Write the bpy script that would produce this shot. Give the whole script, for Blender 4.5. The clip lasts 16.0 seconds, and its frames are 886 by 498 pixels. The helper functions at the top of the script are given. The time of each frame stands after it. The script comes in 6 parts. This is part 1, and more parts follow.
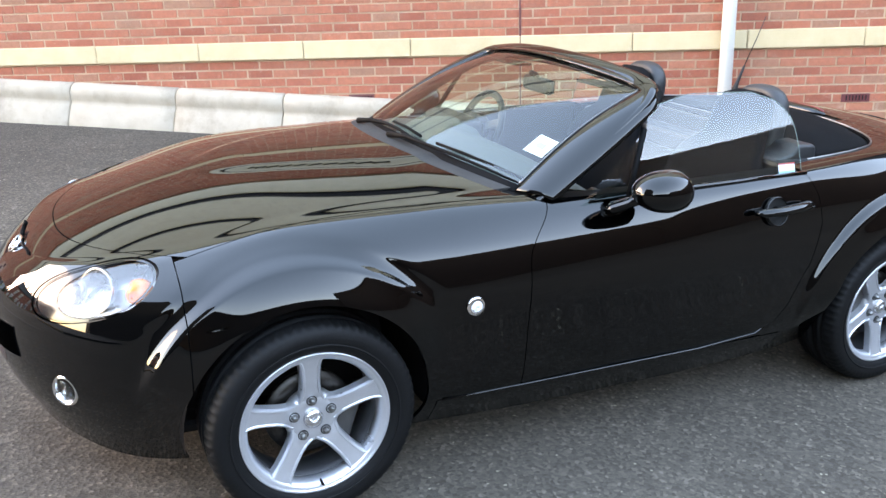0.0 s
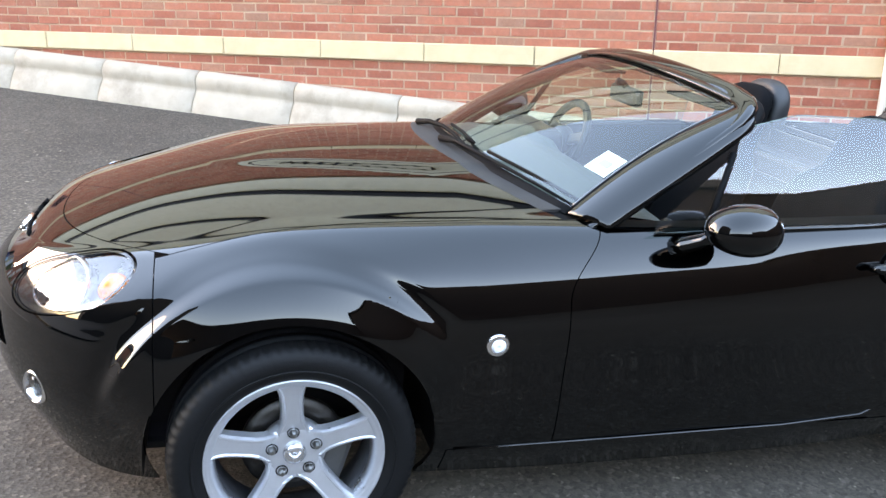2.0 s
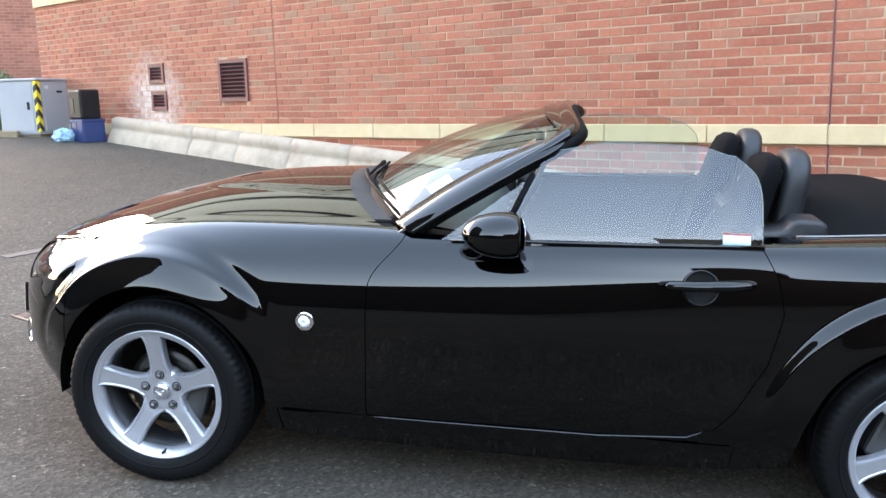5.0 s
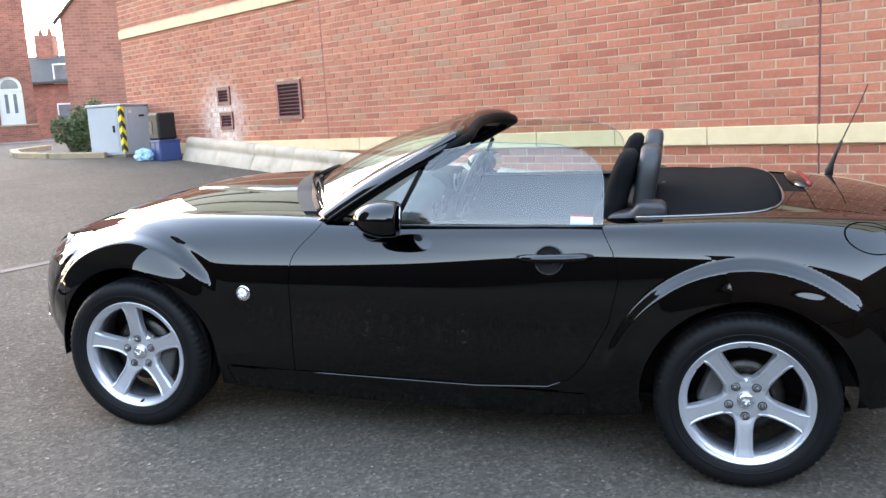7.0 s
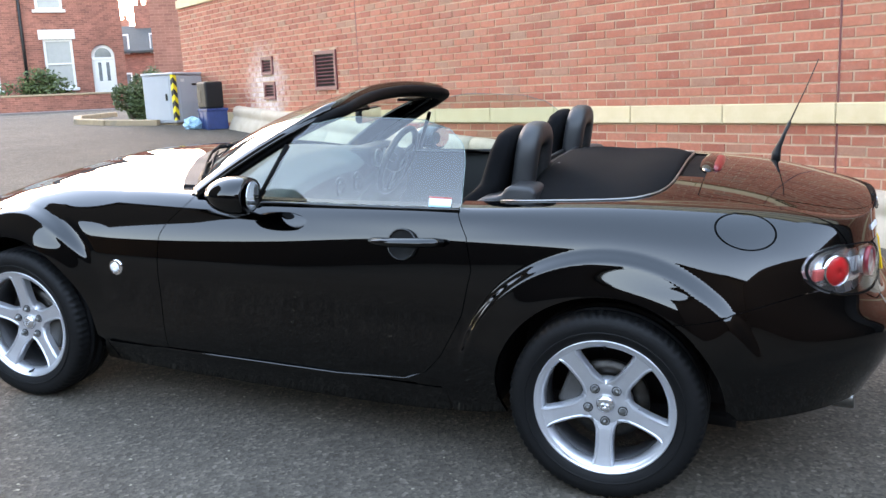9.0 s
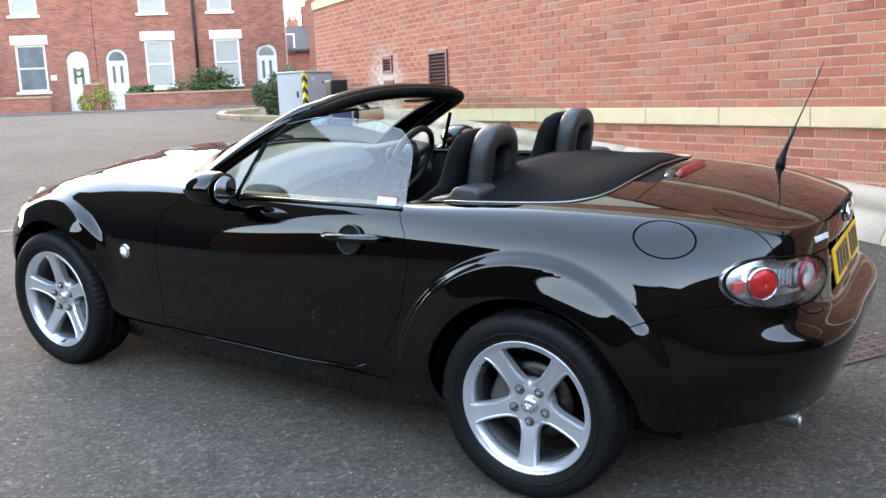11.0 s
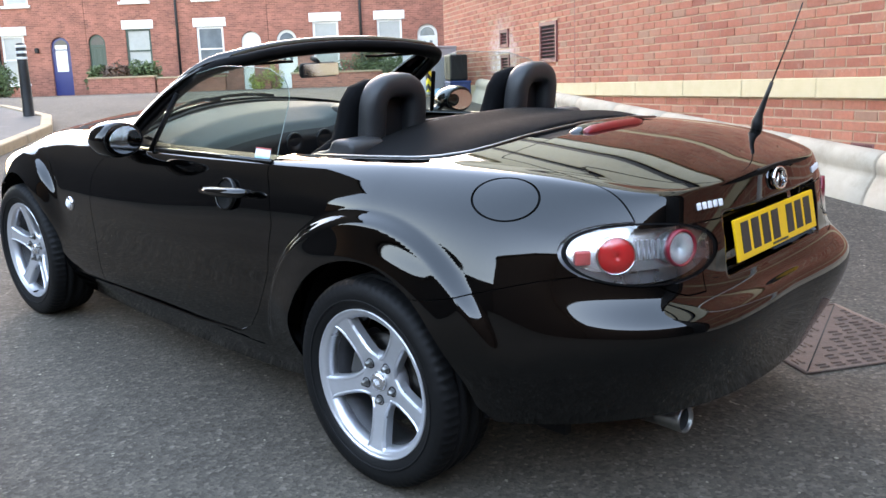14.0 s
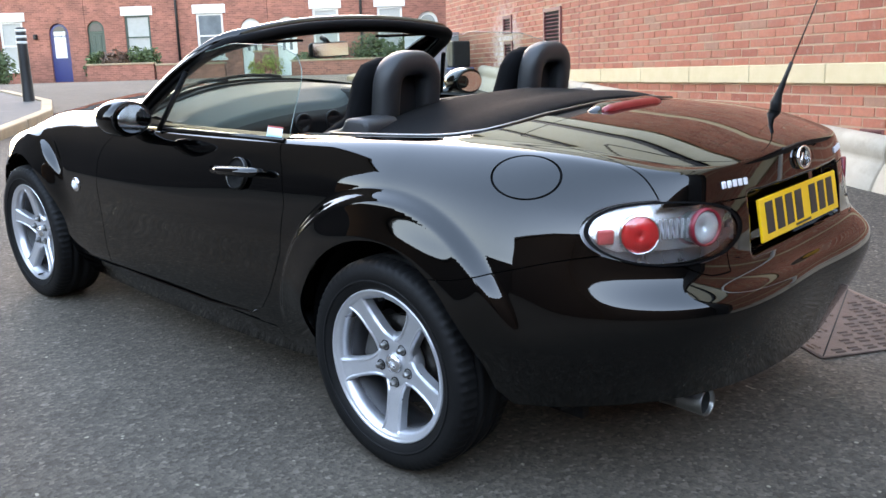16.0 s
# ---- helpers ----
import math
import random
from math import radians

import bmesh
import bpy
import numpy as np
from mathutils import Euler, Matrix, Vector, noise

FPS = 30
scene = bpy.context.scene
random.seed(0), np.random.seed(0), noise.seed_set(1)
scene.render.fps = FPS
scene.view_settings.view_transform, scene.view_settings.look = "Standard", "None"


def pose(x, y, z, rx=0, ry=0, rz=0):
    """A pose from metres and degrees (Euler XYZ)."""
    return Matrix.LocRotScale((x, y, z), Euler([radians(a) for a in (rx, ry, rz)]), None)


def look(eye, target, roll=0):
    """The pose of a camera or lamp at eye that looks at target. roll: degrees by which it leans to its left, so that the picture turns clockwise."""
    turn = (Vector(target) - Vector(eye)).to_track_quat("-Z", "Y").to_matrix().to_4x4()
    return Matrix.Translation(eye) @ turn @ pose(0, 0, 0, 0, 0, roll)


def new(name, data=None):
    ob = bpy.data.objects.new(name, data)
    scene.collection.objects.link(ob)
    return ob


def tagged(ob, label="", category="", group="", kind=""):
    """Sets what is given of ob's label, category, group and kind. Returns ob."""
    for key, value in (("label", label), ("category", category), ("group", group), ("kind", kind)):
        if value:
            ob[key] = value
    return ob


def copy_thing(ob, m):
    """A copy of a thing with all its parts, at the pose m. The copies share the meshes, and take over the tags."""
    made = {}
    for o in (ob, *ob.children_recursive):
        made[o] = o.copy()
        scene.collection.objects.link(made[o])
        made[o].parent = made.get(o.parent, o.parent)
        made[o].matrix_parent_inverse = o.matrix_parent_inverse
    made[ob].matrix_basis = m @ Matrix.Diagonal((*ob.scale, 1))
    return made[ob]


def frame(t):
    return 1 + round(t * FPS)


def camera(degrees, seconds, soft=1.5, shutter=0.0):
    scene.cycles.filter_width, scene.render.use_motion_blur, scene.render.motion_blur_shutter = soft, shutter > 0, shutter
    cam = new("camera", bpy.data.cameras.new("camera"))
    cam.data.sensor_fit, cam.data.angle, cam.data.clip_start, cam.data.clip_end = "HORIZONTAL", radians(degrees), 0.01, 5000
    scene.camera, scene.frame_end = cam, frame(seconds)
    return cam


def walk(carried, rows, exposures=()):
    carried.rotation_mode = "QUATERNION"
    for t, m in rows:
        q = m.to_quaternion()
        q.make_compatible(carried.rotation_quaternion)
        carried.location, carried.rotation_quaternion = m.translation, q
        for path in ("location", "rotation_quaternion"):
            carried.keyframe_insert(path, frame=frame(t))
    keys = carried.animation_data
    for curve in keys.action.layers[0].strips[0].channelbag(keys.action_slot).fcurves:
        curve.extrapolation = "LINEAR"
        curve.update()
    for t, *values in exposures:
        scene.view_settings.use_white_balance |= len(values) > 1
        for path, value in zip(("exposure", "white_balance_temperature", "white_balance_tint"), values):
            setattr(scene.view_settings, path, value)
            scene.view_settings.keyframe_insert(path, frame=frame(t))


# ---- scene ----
cam = camera(54.4, 16.0)
# the yard slopes: the car's frame is tilted against the world
SLOPE = Matrix(((0.99844, 0.001222, 0.055822, 0), (0.001222, 0.999042, -0.043737, 0), (-0.055822, 0.043737, 0.997482, 0), (0, 0, 0, 1)))
PATH = [
    (0, (-0.556, -2.95, 1.478), (0.246, -1.227, 0.854), -1.9),
    (0.5, (-0.537, -3.005, 1.481), (0.228, -1.253, 0.894), -2.4),
    (1, (-0.487, -2.997, 1.469), (0.25, -1.234, 0.879), -2.5),
    (1.5, (-0.337, -2.849, 1.435), (0.326, -1.06, 0.834), -1.1),
    (2, (-0.125, -2.723, 1.382), (0.371, -0.878, 0.792), 0.7),
    (2.5, (0.161, -2.816, 1.285), (0.321, -0.887, 0.78), 1.0),
    (3, (0.428, -3.007, 1.284), (0.417, -1.058, 0.836), 0.8),
    (3.5, (0.682, -3.148, 1.299), (0.622, -1.195, 0.875), -0.3),
    (4, (0.976, -3.152, 1.237), (0.804, -1.205, 0.812), -0.2),
    (4.2, (1.042, -3.171, 1.218), (0.852, -1.224, 0.806), -0.4),
    (6.3, (1.868, -3.593, 1.175), (1.375, -1.68, 0.863), -2.7),
    (6.5, (1.931, -3.629, 1.164), (1.43, -1.718, 0.851), -2.8),
    (7, (2.116, -3.764, 1.161), (1.598, -1.858, 0.847), -3.3),
    (7.5, (2.316, -3.746, 1.172), (1.76, -1.852, 0.851), -3.8),
    (8, (2.581, -3.642, 1.16), (1.963, -1.77, 0.823), -3.2),
    (8.5, (2.706, -3.482, 1.136), (2.05, -1.626, 0.781), -3.0),
    (10.8, (3.424, -3.134, 1.108), (2.4, -1.454, 0.749), -1.8),
    (11, (3.493, -3.123, 1.11), (2.449, -1.454, 0.755), -2.2),
    (11.5, (3.696, -3.023, 1.11), (2.569, -1.408, 0.761), -2.3),
    (12, (3.801, -2.925, 1.083), (2.616, -1.352, 0.738), -1.5),
    (12.5, (3.831, -2.733, 1.049), (2.619, -1.186, 0.678), -1.1),
    (13, (3.897, -2.593, 1.033), (2.664, -1.068, 0.636), -1.5),
    (13.5, (4.014, -2.44, 0.991), (2.714, -0.973, 0.598), -1.3),
    (14, (4.082, -2.356, 0.961), (2.728, -0.934, 0.582), -1.9),
    (14.5, (4.105, -2.316, 0.945), (2.731, -0.911, 0.576), -2.4),
    (15, (4.097, -2.314, 0.943), (2.716, -0.916, 0.567), -2.7),
    (15.5, (4.076, -2.332, 0.935), (2.704, -0.93, 0.546), -2.0),
    (16, (4.02, -2.364, 0.93), (2.671, -0.944, 0.526), -1.7),
]
walk(cam, [(t, look(eye, target, roll)) for t, eye, target, roll in PATH], [(0, 4.62, 10700, 27), (2.5, 4.6, 10700, 27), (3.5, 4.39, 10700, 27), (4.0, 4.34, 10700, 27), (6.5, 4.36, 10700, 27), (8.5, 4.39, 10700, 27), (11.5, 4.37, 10700, 27), (16, 4.37, 10700, 27)])

import functools

# ---- world and light ----
SUN_AZ, SUN_EL = radians(142), radians(13)
world = bpy.data.worlds.new("sky")
scene.world = world
world.use_nodes = True
wn = world.node_tree.nodes
sky = wn.new("ShaderNodeTexSky")
sky.sky_type, sky.sun_disc = "NISHITA", False
sky.sun_elevation, sky.sun_rotation = SUN_EL, math.pi / 2 - SUN_AZ
sky.air_density, sky.dust_density, sky.ozone_density = 1.0, 0.3, 2.5
# low sun haze over an even, thinly clouded blue-grey sky
veil, both = wn.new("ShaderNodeBackground"), wn.new("ShaderNodeAddShader")
veil.inputs[0].default_value, veil.inputs[1].default_value = (0.033, 0.083, 0.154, 1), 1.0
wn["Background"].inputs[1].default_value = 0.12
wl = world.node_tree.links
wl.new(sky.outputs[0], wn["Background"].inputs[0])
wl.new(wn["Background"].outputs[0], both.inputs[0])
wl.new(veil.outputs[0], both.inputs[1])
wl.new(both.outputs[0], wn["World Output"].inputs[0])
lamp = bpy.data.lights.new("sun", "SUN")
lamp.energy, lamp.angle, lamp.color = 0.3, radians(50), (1.0, 0.86, 0.70)
sun = new("sun", lamp)
sun.matrix_world = look((math.cos(SUN_AZ) * 60, math.sin(SUN_AZ) * 60, 60 * math.tan(SUN_EL)), (0, 0, 0))

# ---- materials ----
def nodes(name):
    m = bpy.data.materials.new(name)
    m.use_nodes = True
    n, l = m.node_tree.nodes, m.node_tree.links
    return m, n, l, n["Principled BSDF"]


def noise_node(n, l, coord, scale, detail=4, rough=0.6):
    t = n.new("ShaderNodeTexNoise")
    t.inputs["Scale"].default_value, t.inputs["Detail"].default_value, t.inputs["Roughness"].default_value = scale, detail, rough
    if coord is not None:
        l.new(coord, t.inputs["Vector"])
    return t.outputs[0]


def ramp(n, l, fac, stops):
    r = n.new("ShaderNodeValToRGB")
    while len(r.color_ramp.elements) < len(stops):
        r.color_ramp.elements.new(0.5)
    for e, (p, c) in zip(r.color_ramp.elements, stops):
        e.position, e.color = p, (*c, 1)
    l.new(fac, r.inputs[0])
    return r.outputs[0]


def maths(n, l, op, a, b):
    m = n.new("ShaderNodeMath")
    m.operation = op
    for i, v in enumerate((a, b)):
        if isinstance(v, (int, float)):
            m.inputs[i].default_value = v
        else:
            l.new(v, m.inputs[i])
    return m.outputs[0]


def mix(n, l, fac, a, b, kind="MIX"):
    m = n.new("ShaderNodeMix")
    m.data_type, m.blend_type = "RGBA", kind
    for sock, v in ((m.inputs[0], fac), (m.inputs[6], a), (m.inputs[7], b)):
        if isinstance(v, (int, float)):
            sock.default_value = v
        elif isinstance(v, tuple):
            sock.default_value = (*v, 1)
        else:
            l.new(v, sock)
    return m.outputs[2]


def bump(n, l, b, height, strength, dist):
    u = n.new("ShaderNodeBump")
    u.inputs["Strength"].default_value, u.inputs["Distance"].default_value = strength, dist
    l.new(height, u.inputs["Height"])
    l.new(u.outputs[0], b.inputs["Normal"])


def plain(name, color, rough=0.5, metal=0.0, var=0.15, scale=12.0, fine=120.0, relief=0.2, dist=0.002, coat=0.0):
    """A surface of one colour with blotches and grain at two scales."""
    m, n, l, b = nodes(name)
    co = n.new("ShaderNodeTexCoord").outputs["Object"]
    big, small = noise_node(n, l, co, scale), noise_node(n, l, co, fine, 2)
    lo, hi = tuple(c * (1 - var) for c in color), tuple(min(1, c * (1 + var)) for c in color)
    c1 = ramp(n, l, big, [(0.3, lo), (0.7, hi)])
    c2 = mix(n, l, 0.25, c1, ramp(n, l, small, [(0.3, lo), (0.7, hi)]), "MIX")
    l.new(c2, b.inputs["Base Color"])
    l.new(maths(n, l, "ADD", maths(n, l, "MULTIPLY", big, 0.16), rough - 0.08), b.inputs["Roughness"])
    b.inputs["Metallic"].default_value = metal
    b.inputs["Coat Weight"].default_value = coat
    b.inputs["Coat Roughness"].default_value = 0.03
    if relief:
        bump(n, l, b, small, relief, dist)
    return m


def thin_glass(name, tint, low=0.085):
    """A clear pane: tinted and see-through, with the gloss of its two faces."""
    m, n, l, b = nodes(name)
    lw = n.new("ShaderNodeLayerWeight")
    lw.inputs["Blend"].default_value = 0.5
    gloss = maths(n, l, "ADD", maths(n, l, "MULTIPLY", maths(n, l, "POWER", lw.outputs["Facing"], 5.0), 1 - low), low)
    clear, shine, both_ = n.new("ShaderNodeBsdfTransparent"), n.new("ShaderNodeBsdfGlossy"), n.new("ShaderNodeMixShader")
    clear.inputs["Color"].default_value = (*tint, 1)
    shine.inputs["Roughness"].default_value = 0.0
    l.new(gloss, both_.inputs[0])
    l.new(clear.outputs[0], both_.inputs[1])
    l.new(shine.outputs[0], both_.inputs[2])
    l.new(both_.outputs[0], n["Material Output"].inputs["Surface"])
    n.remove(b)
    return m


def paint_black():
    m, n, l, b = nodes("black_paint")
    co = n.new("ShaderNodeTexCoord").outputs["Object"]
    flake = noise_node(n, l, co, 900, 1)
    l.new(ramp(n, l, flake, [(0.45, (0.0001, 0.0001, 0.00013)), (0.75, (0.0003, 0.0003, 0.0004))]), b.inputs["Base Color"])
    b.inputs["Roughness"].default_value = 0.02
    b.inputs["IOR"].default_value = 1.5
    peel = noise_node(n, l, co, 260, 2)
    bump(n, l, b, peel, 0.02, 0.0004)
    return m


def brick_mat(name="red_brick"):
    """Red bricks, each of its own shade, with a pale bloom round the vents."""
    m, n, l, b = nodes(name)
    geo = n.new("ShaderNodeNewGeometry")
    pos = geo.outputs["Position"]
    info = n.new("ShaderNodeObjectInfo")
    pick = maths(n, l, "FRACT", maths(n, l, "ADD", geo.outputs["Random Per Island"], info.outputs["Random"]), 0)
    base = ramp(n, l, pick, [(0.0, (0.296, 0.071, 0.0414)), (0.3, (0.362, 0.096, 0.0552)), (0.6, (0.408, 0.116, 0.0672)), (0.84, (0.418, 0.127, 0.0736)), (0.92, (0.362, 0.127, 0.0764)), (1.0, (0.306, 0.139, 0.0883))])
    grain, blotch, broad = noise_node(n, l, pos, 220, 3), noise_node(n, l, pos, 30, 4), noise_node(n, l, pos, 1.1, 4)
    c = mix(n, l, 0.5, base, ramp(n, l, blotch, [(0.3, (0.35, 0.35, 0.35)), (0.75, (0.66, 0.66, 0.66))]), "OVERLAY")
    c = mix(n, l, 0.35, c, ramp(n, l, broad, [(0.3, (0.40, 0.39, 0.38)), (0.7, (0.60, 0.60, 0.60))]), "OVERLAY")
    # greyish weathering in drifts, and pale mortar smears over the faces
    drift = ramp(n, l, noise_node(n, l, pos, 1.9, 6, 0.7), [(0.50, (0, 0, 0)), (0.74, (0.42, 0.42, 0.42))])
    c = mix(n, l, drift, c, (0.29, 0.155, 0.105))
    smear = ramp(n, l, noise_node(n, l, pos, 14.0, 6, 0.75), [(0.58, (0, 0, 0)), (0.74, (0.5, 0.5, 0.5))])
    c = mix(n, l, smear, c, (0.50, 0.33, 0.25))
    d = n.new("ShaderNodeVectorMath")
    d.operation = "DISTANCE"
    l.new(pos, d.inputs[0])
    d.inputs[1].default_value = (-4.35, 7.85, 1.2)
    near = maths(n, l, "SUBTRACT", 1.25, d.outputs["Value"])
    bloom = maths(n, l, "MULTIPLY", maths(n, l, "MAXIMUM", near, 0), noise_node(n, l, pos, 9.0, 5, 0.75))
    bl = ramp(n, l, bloom, [(0.26, (0, 0, 0)), (0.55, (0.8, 0.8, 0.8))])
    c = mix(n, l, bl, c, (0.58, 0.50, 0.46))
    l.new(c, b.inputs["Base Color"])
    b.inputs["Roughness"].default_value = 0.88
    bump(n, l, b, maths(n, l, "ADD", grain, blotch), 0.55, 0.004)
    return m


def far_brick_mat(name="terrace_brick", lo=(0.145, 0.049, 0.034), hi=(0.26, 0.090, 0.062)):
    """Brickwork too far off to tell the bricks apart."""
    m, n, l, b = nodes(name)
    co = n.new("ShaderNodeTexCoord").outputs["Object"]
    t = n.new("ShaderNodeTexBrick")
    sep, com = n.new("ShaderNodeSeparateXYZ"), n.new("ShaderNodeCombineXYZ")
    l.new(co, sep.inputs[0])
    l.new(maths(n, l, "ADD", sep.outputs[0], sep.outputs[1]), com.inputs[0])
    l.new(sep.outputs[2], com.inputs[1])
    l.new(com.outputs[0], t.inputs["Vector"])
    t.inputs["Color1"].default_value, t.inputs["Color2"].default_value = (*lo, 1), (*hi, 1)
    t.inputs["Mortar"].default_value = (*(min(1, c * 1.25 + 0.008) for c in hi), 1)
    t.inputs["Scale"].default_value = 1.0
    t.inputs["Brick Width"].default_value, t.inputs["Row Height"].default_value, t.inputs["Mortar Size"].default_value = 0.225, 0.075, 0.006
    big = noise_node(n, l, co, 1.4, 6)
    c = mix(n, l, 0.6, t.outputs[0], ramp(n, l, big, [(0.3, (0.32, 0.31, 0.31)), (0.7, (0.66, 0.65, 0.64))]), "OVERLAY")
    l.new(c, b.inputs["Base Color"])
    b.inputs["Roughness"].default_value = 0.9
    bump(n, l, b, t.outputs[1], -0.3, 0.004)
    return m


def asphalt_mat():
    m, n, l, b = nodes("asphalt")
    co = n.new("ShaderNodeNewGeometry").outputs["Position"]
    vor = n.new("ShaderNodeTexVoronoi")
    vor.inputs["Scale"].default_value = 78
    l.new(co, vor.inputs["Vector"])
    grains = noise_node(n, l, co, 260, 3, 0.7)
    big, mid = noise_node(n, l, co, 0.55, 5), noise_node(n, l, co, 6, 5)
    stone = ramp(n, l, vor.outputs["Color"], [(0.08, (0.03462, 0.02854, 0.02335)), (0.45, (0.06827, 0.05708, 0.04757)), (0.75, (0.1, 0.0839, 0.06919)), (0.95, (0.1923, 0.1609, 0.1315))])
    c = mix(n, l, 0.42, stone, ramp(n, l, grains, [(0.3, (0.04039, 0.03373, 0.02768)), (0.7, (0.1173, 0.09858, 0.0813))]))
    c = mix(n, l, 0.75, c, ramp(n, l, big, [(0.3, (0.40, 0.40, 0.40)), (0.7, (0.62, 0.61, 0.59))]), "OVERLAY")
    c = mix(n, l, 0.5, c, ramp(n, l, mid, [(0.3, (0.40, 0.40, 0.40)), (0.75, (0.60, 0.60, 0.60))]), "OVERLAY")
    chips = ramp(n, l, noise_node(n, l, co, 38, 1, 0.3), [(0.76, (0, 0, 0)), (0.79, (1, 1, 1))])
    c = mix(n, l, chips, c, (0.26, 0.225, 0.17))
    l.new(c, b.inputs["Base Color"])
    b.inputs["Roughness"].default_value = 0.85
    b.inputs["Specular IOR Level"].default_value = 0.08
    bump(n, l, b, maths(n, l, "ADD", vor.outputs["Distance"], maths(n, l, "MULTIPLY", grains, 0.6)), 0.55, 0.006)
    return m


def concrete_mat(name, lo, hi, grime=(0.12, 0.11, 0.10)):
    m, n, l, b = nodes(name)
    co = n.new("ShaderNodeNewGeometry").outputs["Position"]
    c = ramp(n, l, noise_node(n, l, co, 7, 6), [(0.3, lo), (0.7, hi)])
    c = mix(n, l, 0.3, c, ramp(n, l, noise_node(n, l, co, 150, 3), [(0.3, lo), (0.7, hi)]))
    dirt = ramp(n, l, noise_node(n, l, co, 2.6, 7, 0.7), [(0.52, (0, 0, 0)), (0.72, (0.65, 0.65, 0.65))])
    c = mix(n, l, dirt, c, grime)
    l.new(c, b.inputs["Base Color"])
    b.inputs["Roughness"].default_value = 0.85
    b.inputs["Specular IOR Level"].default_value = 0.18
    bump(n, l, b, noise_node(n, l, co, 90, 4), 0.4, 0.004)
    return m


def stripe_mat():
    m, n, l, b = nodes("hazard_tape")
    co = n.new("ShaderNodeTexCoord").outputs["Object"]
    w = n.new("ShaderNodeTexWave")
    w.bands_direction = "DIAGONAL"
    w.inputs["Scale"].default_value = 3.4
    l.new(co, w.inputs["Vector"])
    l.new(ramp(n, l, w.outputs[0], [(0.48, (0.02, 0.02, 0.02)), (0.52, (0.75, 0.55, 0.03))]), b.inputs["Base Color"])
    b.inputs["Roughness"].default_value = 0.5
    return m


BLACK = paint_black()
GLASS = thin_glass("window_glass", (0.80, 0.92, 0.88))
PANE_EDGE = plain("pane_edge", (0.10, 0.16, 0.15), 0.2, 0, 0.1, relief=0)
SCREEN = thin_glass("windscreen_glass", (0.80, 0.91, 0.85))
LENS = thin_glass("clear_lens", (0.97, 0.97, 0.97), 0.06)
CHROME = plain("chrome", (0.82, 0.82, 0.83), 0.12, 1.0, 0.05, relief=0)
ALLOY = plain("silver_alloy", (0.56, 0.57, 0.595), 0.30, 0.7, 0.05, relief=0.05)
STEEL = plain("brushed_steel", (0.24, 0.235, 0.225), 0.36, 1.0, 0.12, 30)
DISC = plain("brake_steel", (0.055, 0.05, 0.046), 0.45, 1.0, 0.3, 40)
RUBBER = plain("tyre_rubber", (0.0035, 0.0035, 0.00375), 0.62, 0, 0.25, 20, 200, 0.3)
RUBBER.node_tree.nodes["Principled BSDF"].inputs["Specular IOR Level"].default_value = 0.2
TRIM = plain("black_plastic", (0.0055, 0.0055, 0.006), 0.5, 0, 0.2, 20, 260, 0.35)
SEAL = plain("rubber_seal", (0.0036, 0.0036, 0.0039), 0.6, 0, 0.2)
TRIM.node_tree.nodes["Principled BSDF"].inputs["Specular IOR Level"].default_value = 0.3
SEAL.node_tree.nodes["Principled BSDF"].inputs["Specular IOR Level"].default_value = 0.06
GREYTRIM = plain("grey_plastic", (0.0105, 0.0108, 0.012), 0.5, 0, 0.15, 20, 300, 0.3)
DASH = plain("soft_dash", (0.036, 0.045, 0.042), 0.75, 0, 0.12, 20, 300, 0.3)
CLOTH = plain("seat_cloth", (0.00385, 0.00385, 0.0044), 0.92, 0, 0.3, 15, 400, 0.25)
HOOD_CLOTH = plain("soft_top_cloth", (0.0039, 0.0039, 0.0042), 0.9, 0, 0.25, 8, 420, 0.6)
for m_ in (CLOTH, HOOD_CLOTH):
    m_.node_tree.nodes["Principled BSDF"].inputs["Specular IOR Level"].default_value = 0.08
SCUTTLE = plain("scuttle_plastic", (0.030, 0.029, 0.028), 0.6, 0, 0.2, 20, 260, 0.3)
SCUTTLE.node_tree.nodes["Principled BSDF"].inputs["Specular IOR Level"].default_value = 0.15
BEZEL = plain("bezel_plastic", (0.006, 0.006, 0.0065), 0.12, 0, 0.1, relief=0)
# near-black: puts the shade of hollows into the colour; also for dark parts
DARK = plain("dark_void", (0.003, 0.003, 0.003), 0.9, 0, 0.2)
MIRROR = plain("mirror_glass", (0.85, 0.87, 0.88), 0.09, 1.0, 0.01, relief=0)
LETTER = plain("letter_silver", (0.70, 0.70, 0.71), 0.5, 0.4, 0.05, relief=0)
YELLOW = plain("plate_yellow", (0.84, 0.43, 0.012), 0.4, 0, 0.04)
WHITE = plain("white_paint", (0.495, 0.4875, 0.465), 0.5, 0, 0.05)
STICKER = plain("sticker_paper", (0.6, 0.63, 0.63), 0.5, 0, 0.05)
CYAN = plain("sticker_cyan", (0.1875, 0.465, 0.51), 0.5, 0, 0.05)
REDP = plain("sticker_red", (0.4875, 0.0675, 0.06), 0.5, 0, 0.1)
INK = plain("black_ink", (0.015, 0.015, 0.015), 0.5, 0, 0.1)
BRICK, MORTAR = brick_mat(), concrete_mat("mortar", (0.42, 0.262, 0.176), (0.55, 0.36, 0.25), (0.33, 0.18, 0.115))
FARBRICK = far_brick_mat()
# yard brick with its shade put into the colour, so it reflects dark
DARKBRICK = far_brick_mat("shaded_brick", (0.021, 0.0155, 0.0135), (0.033, 0.024, 0.021))
BROWNBRICK = far_brick_mat("gable_brick", (0.150, 0.050, 0.034), (0.205, 0.078, 0.055))
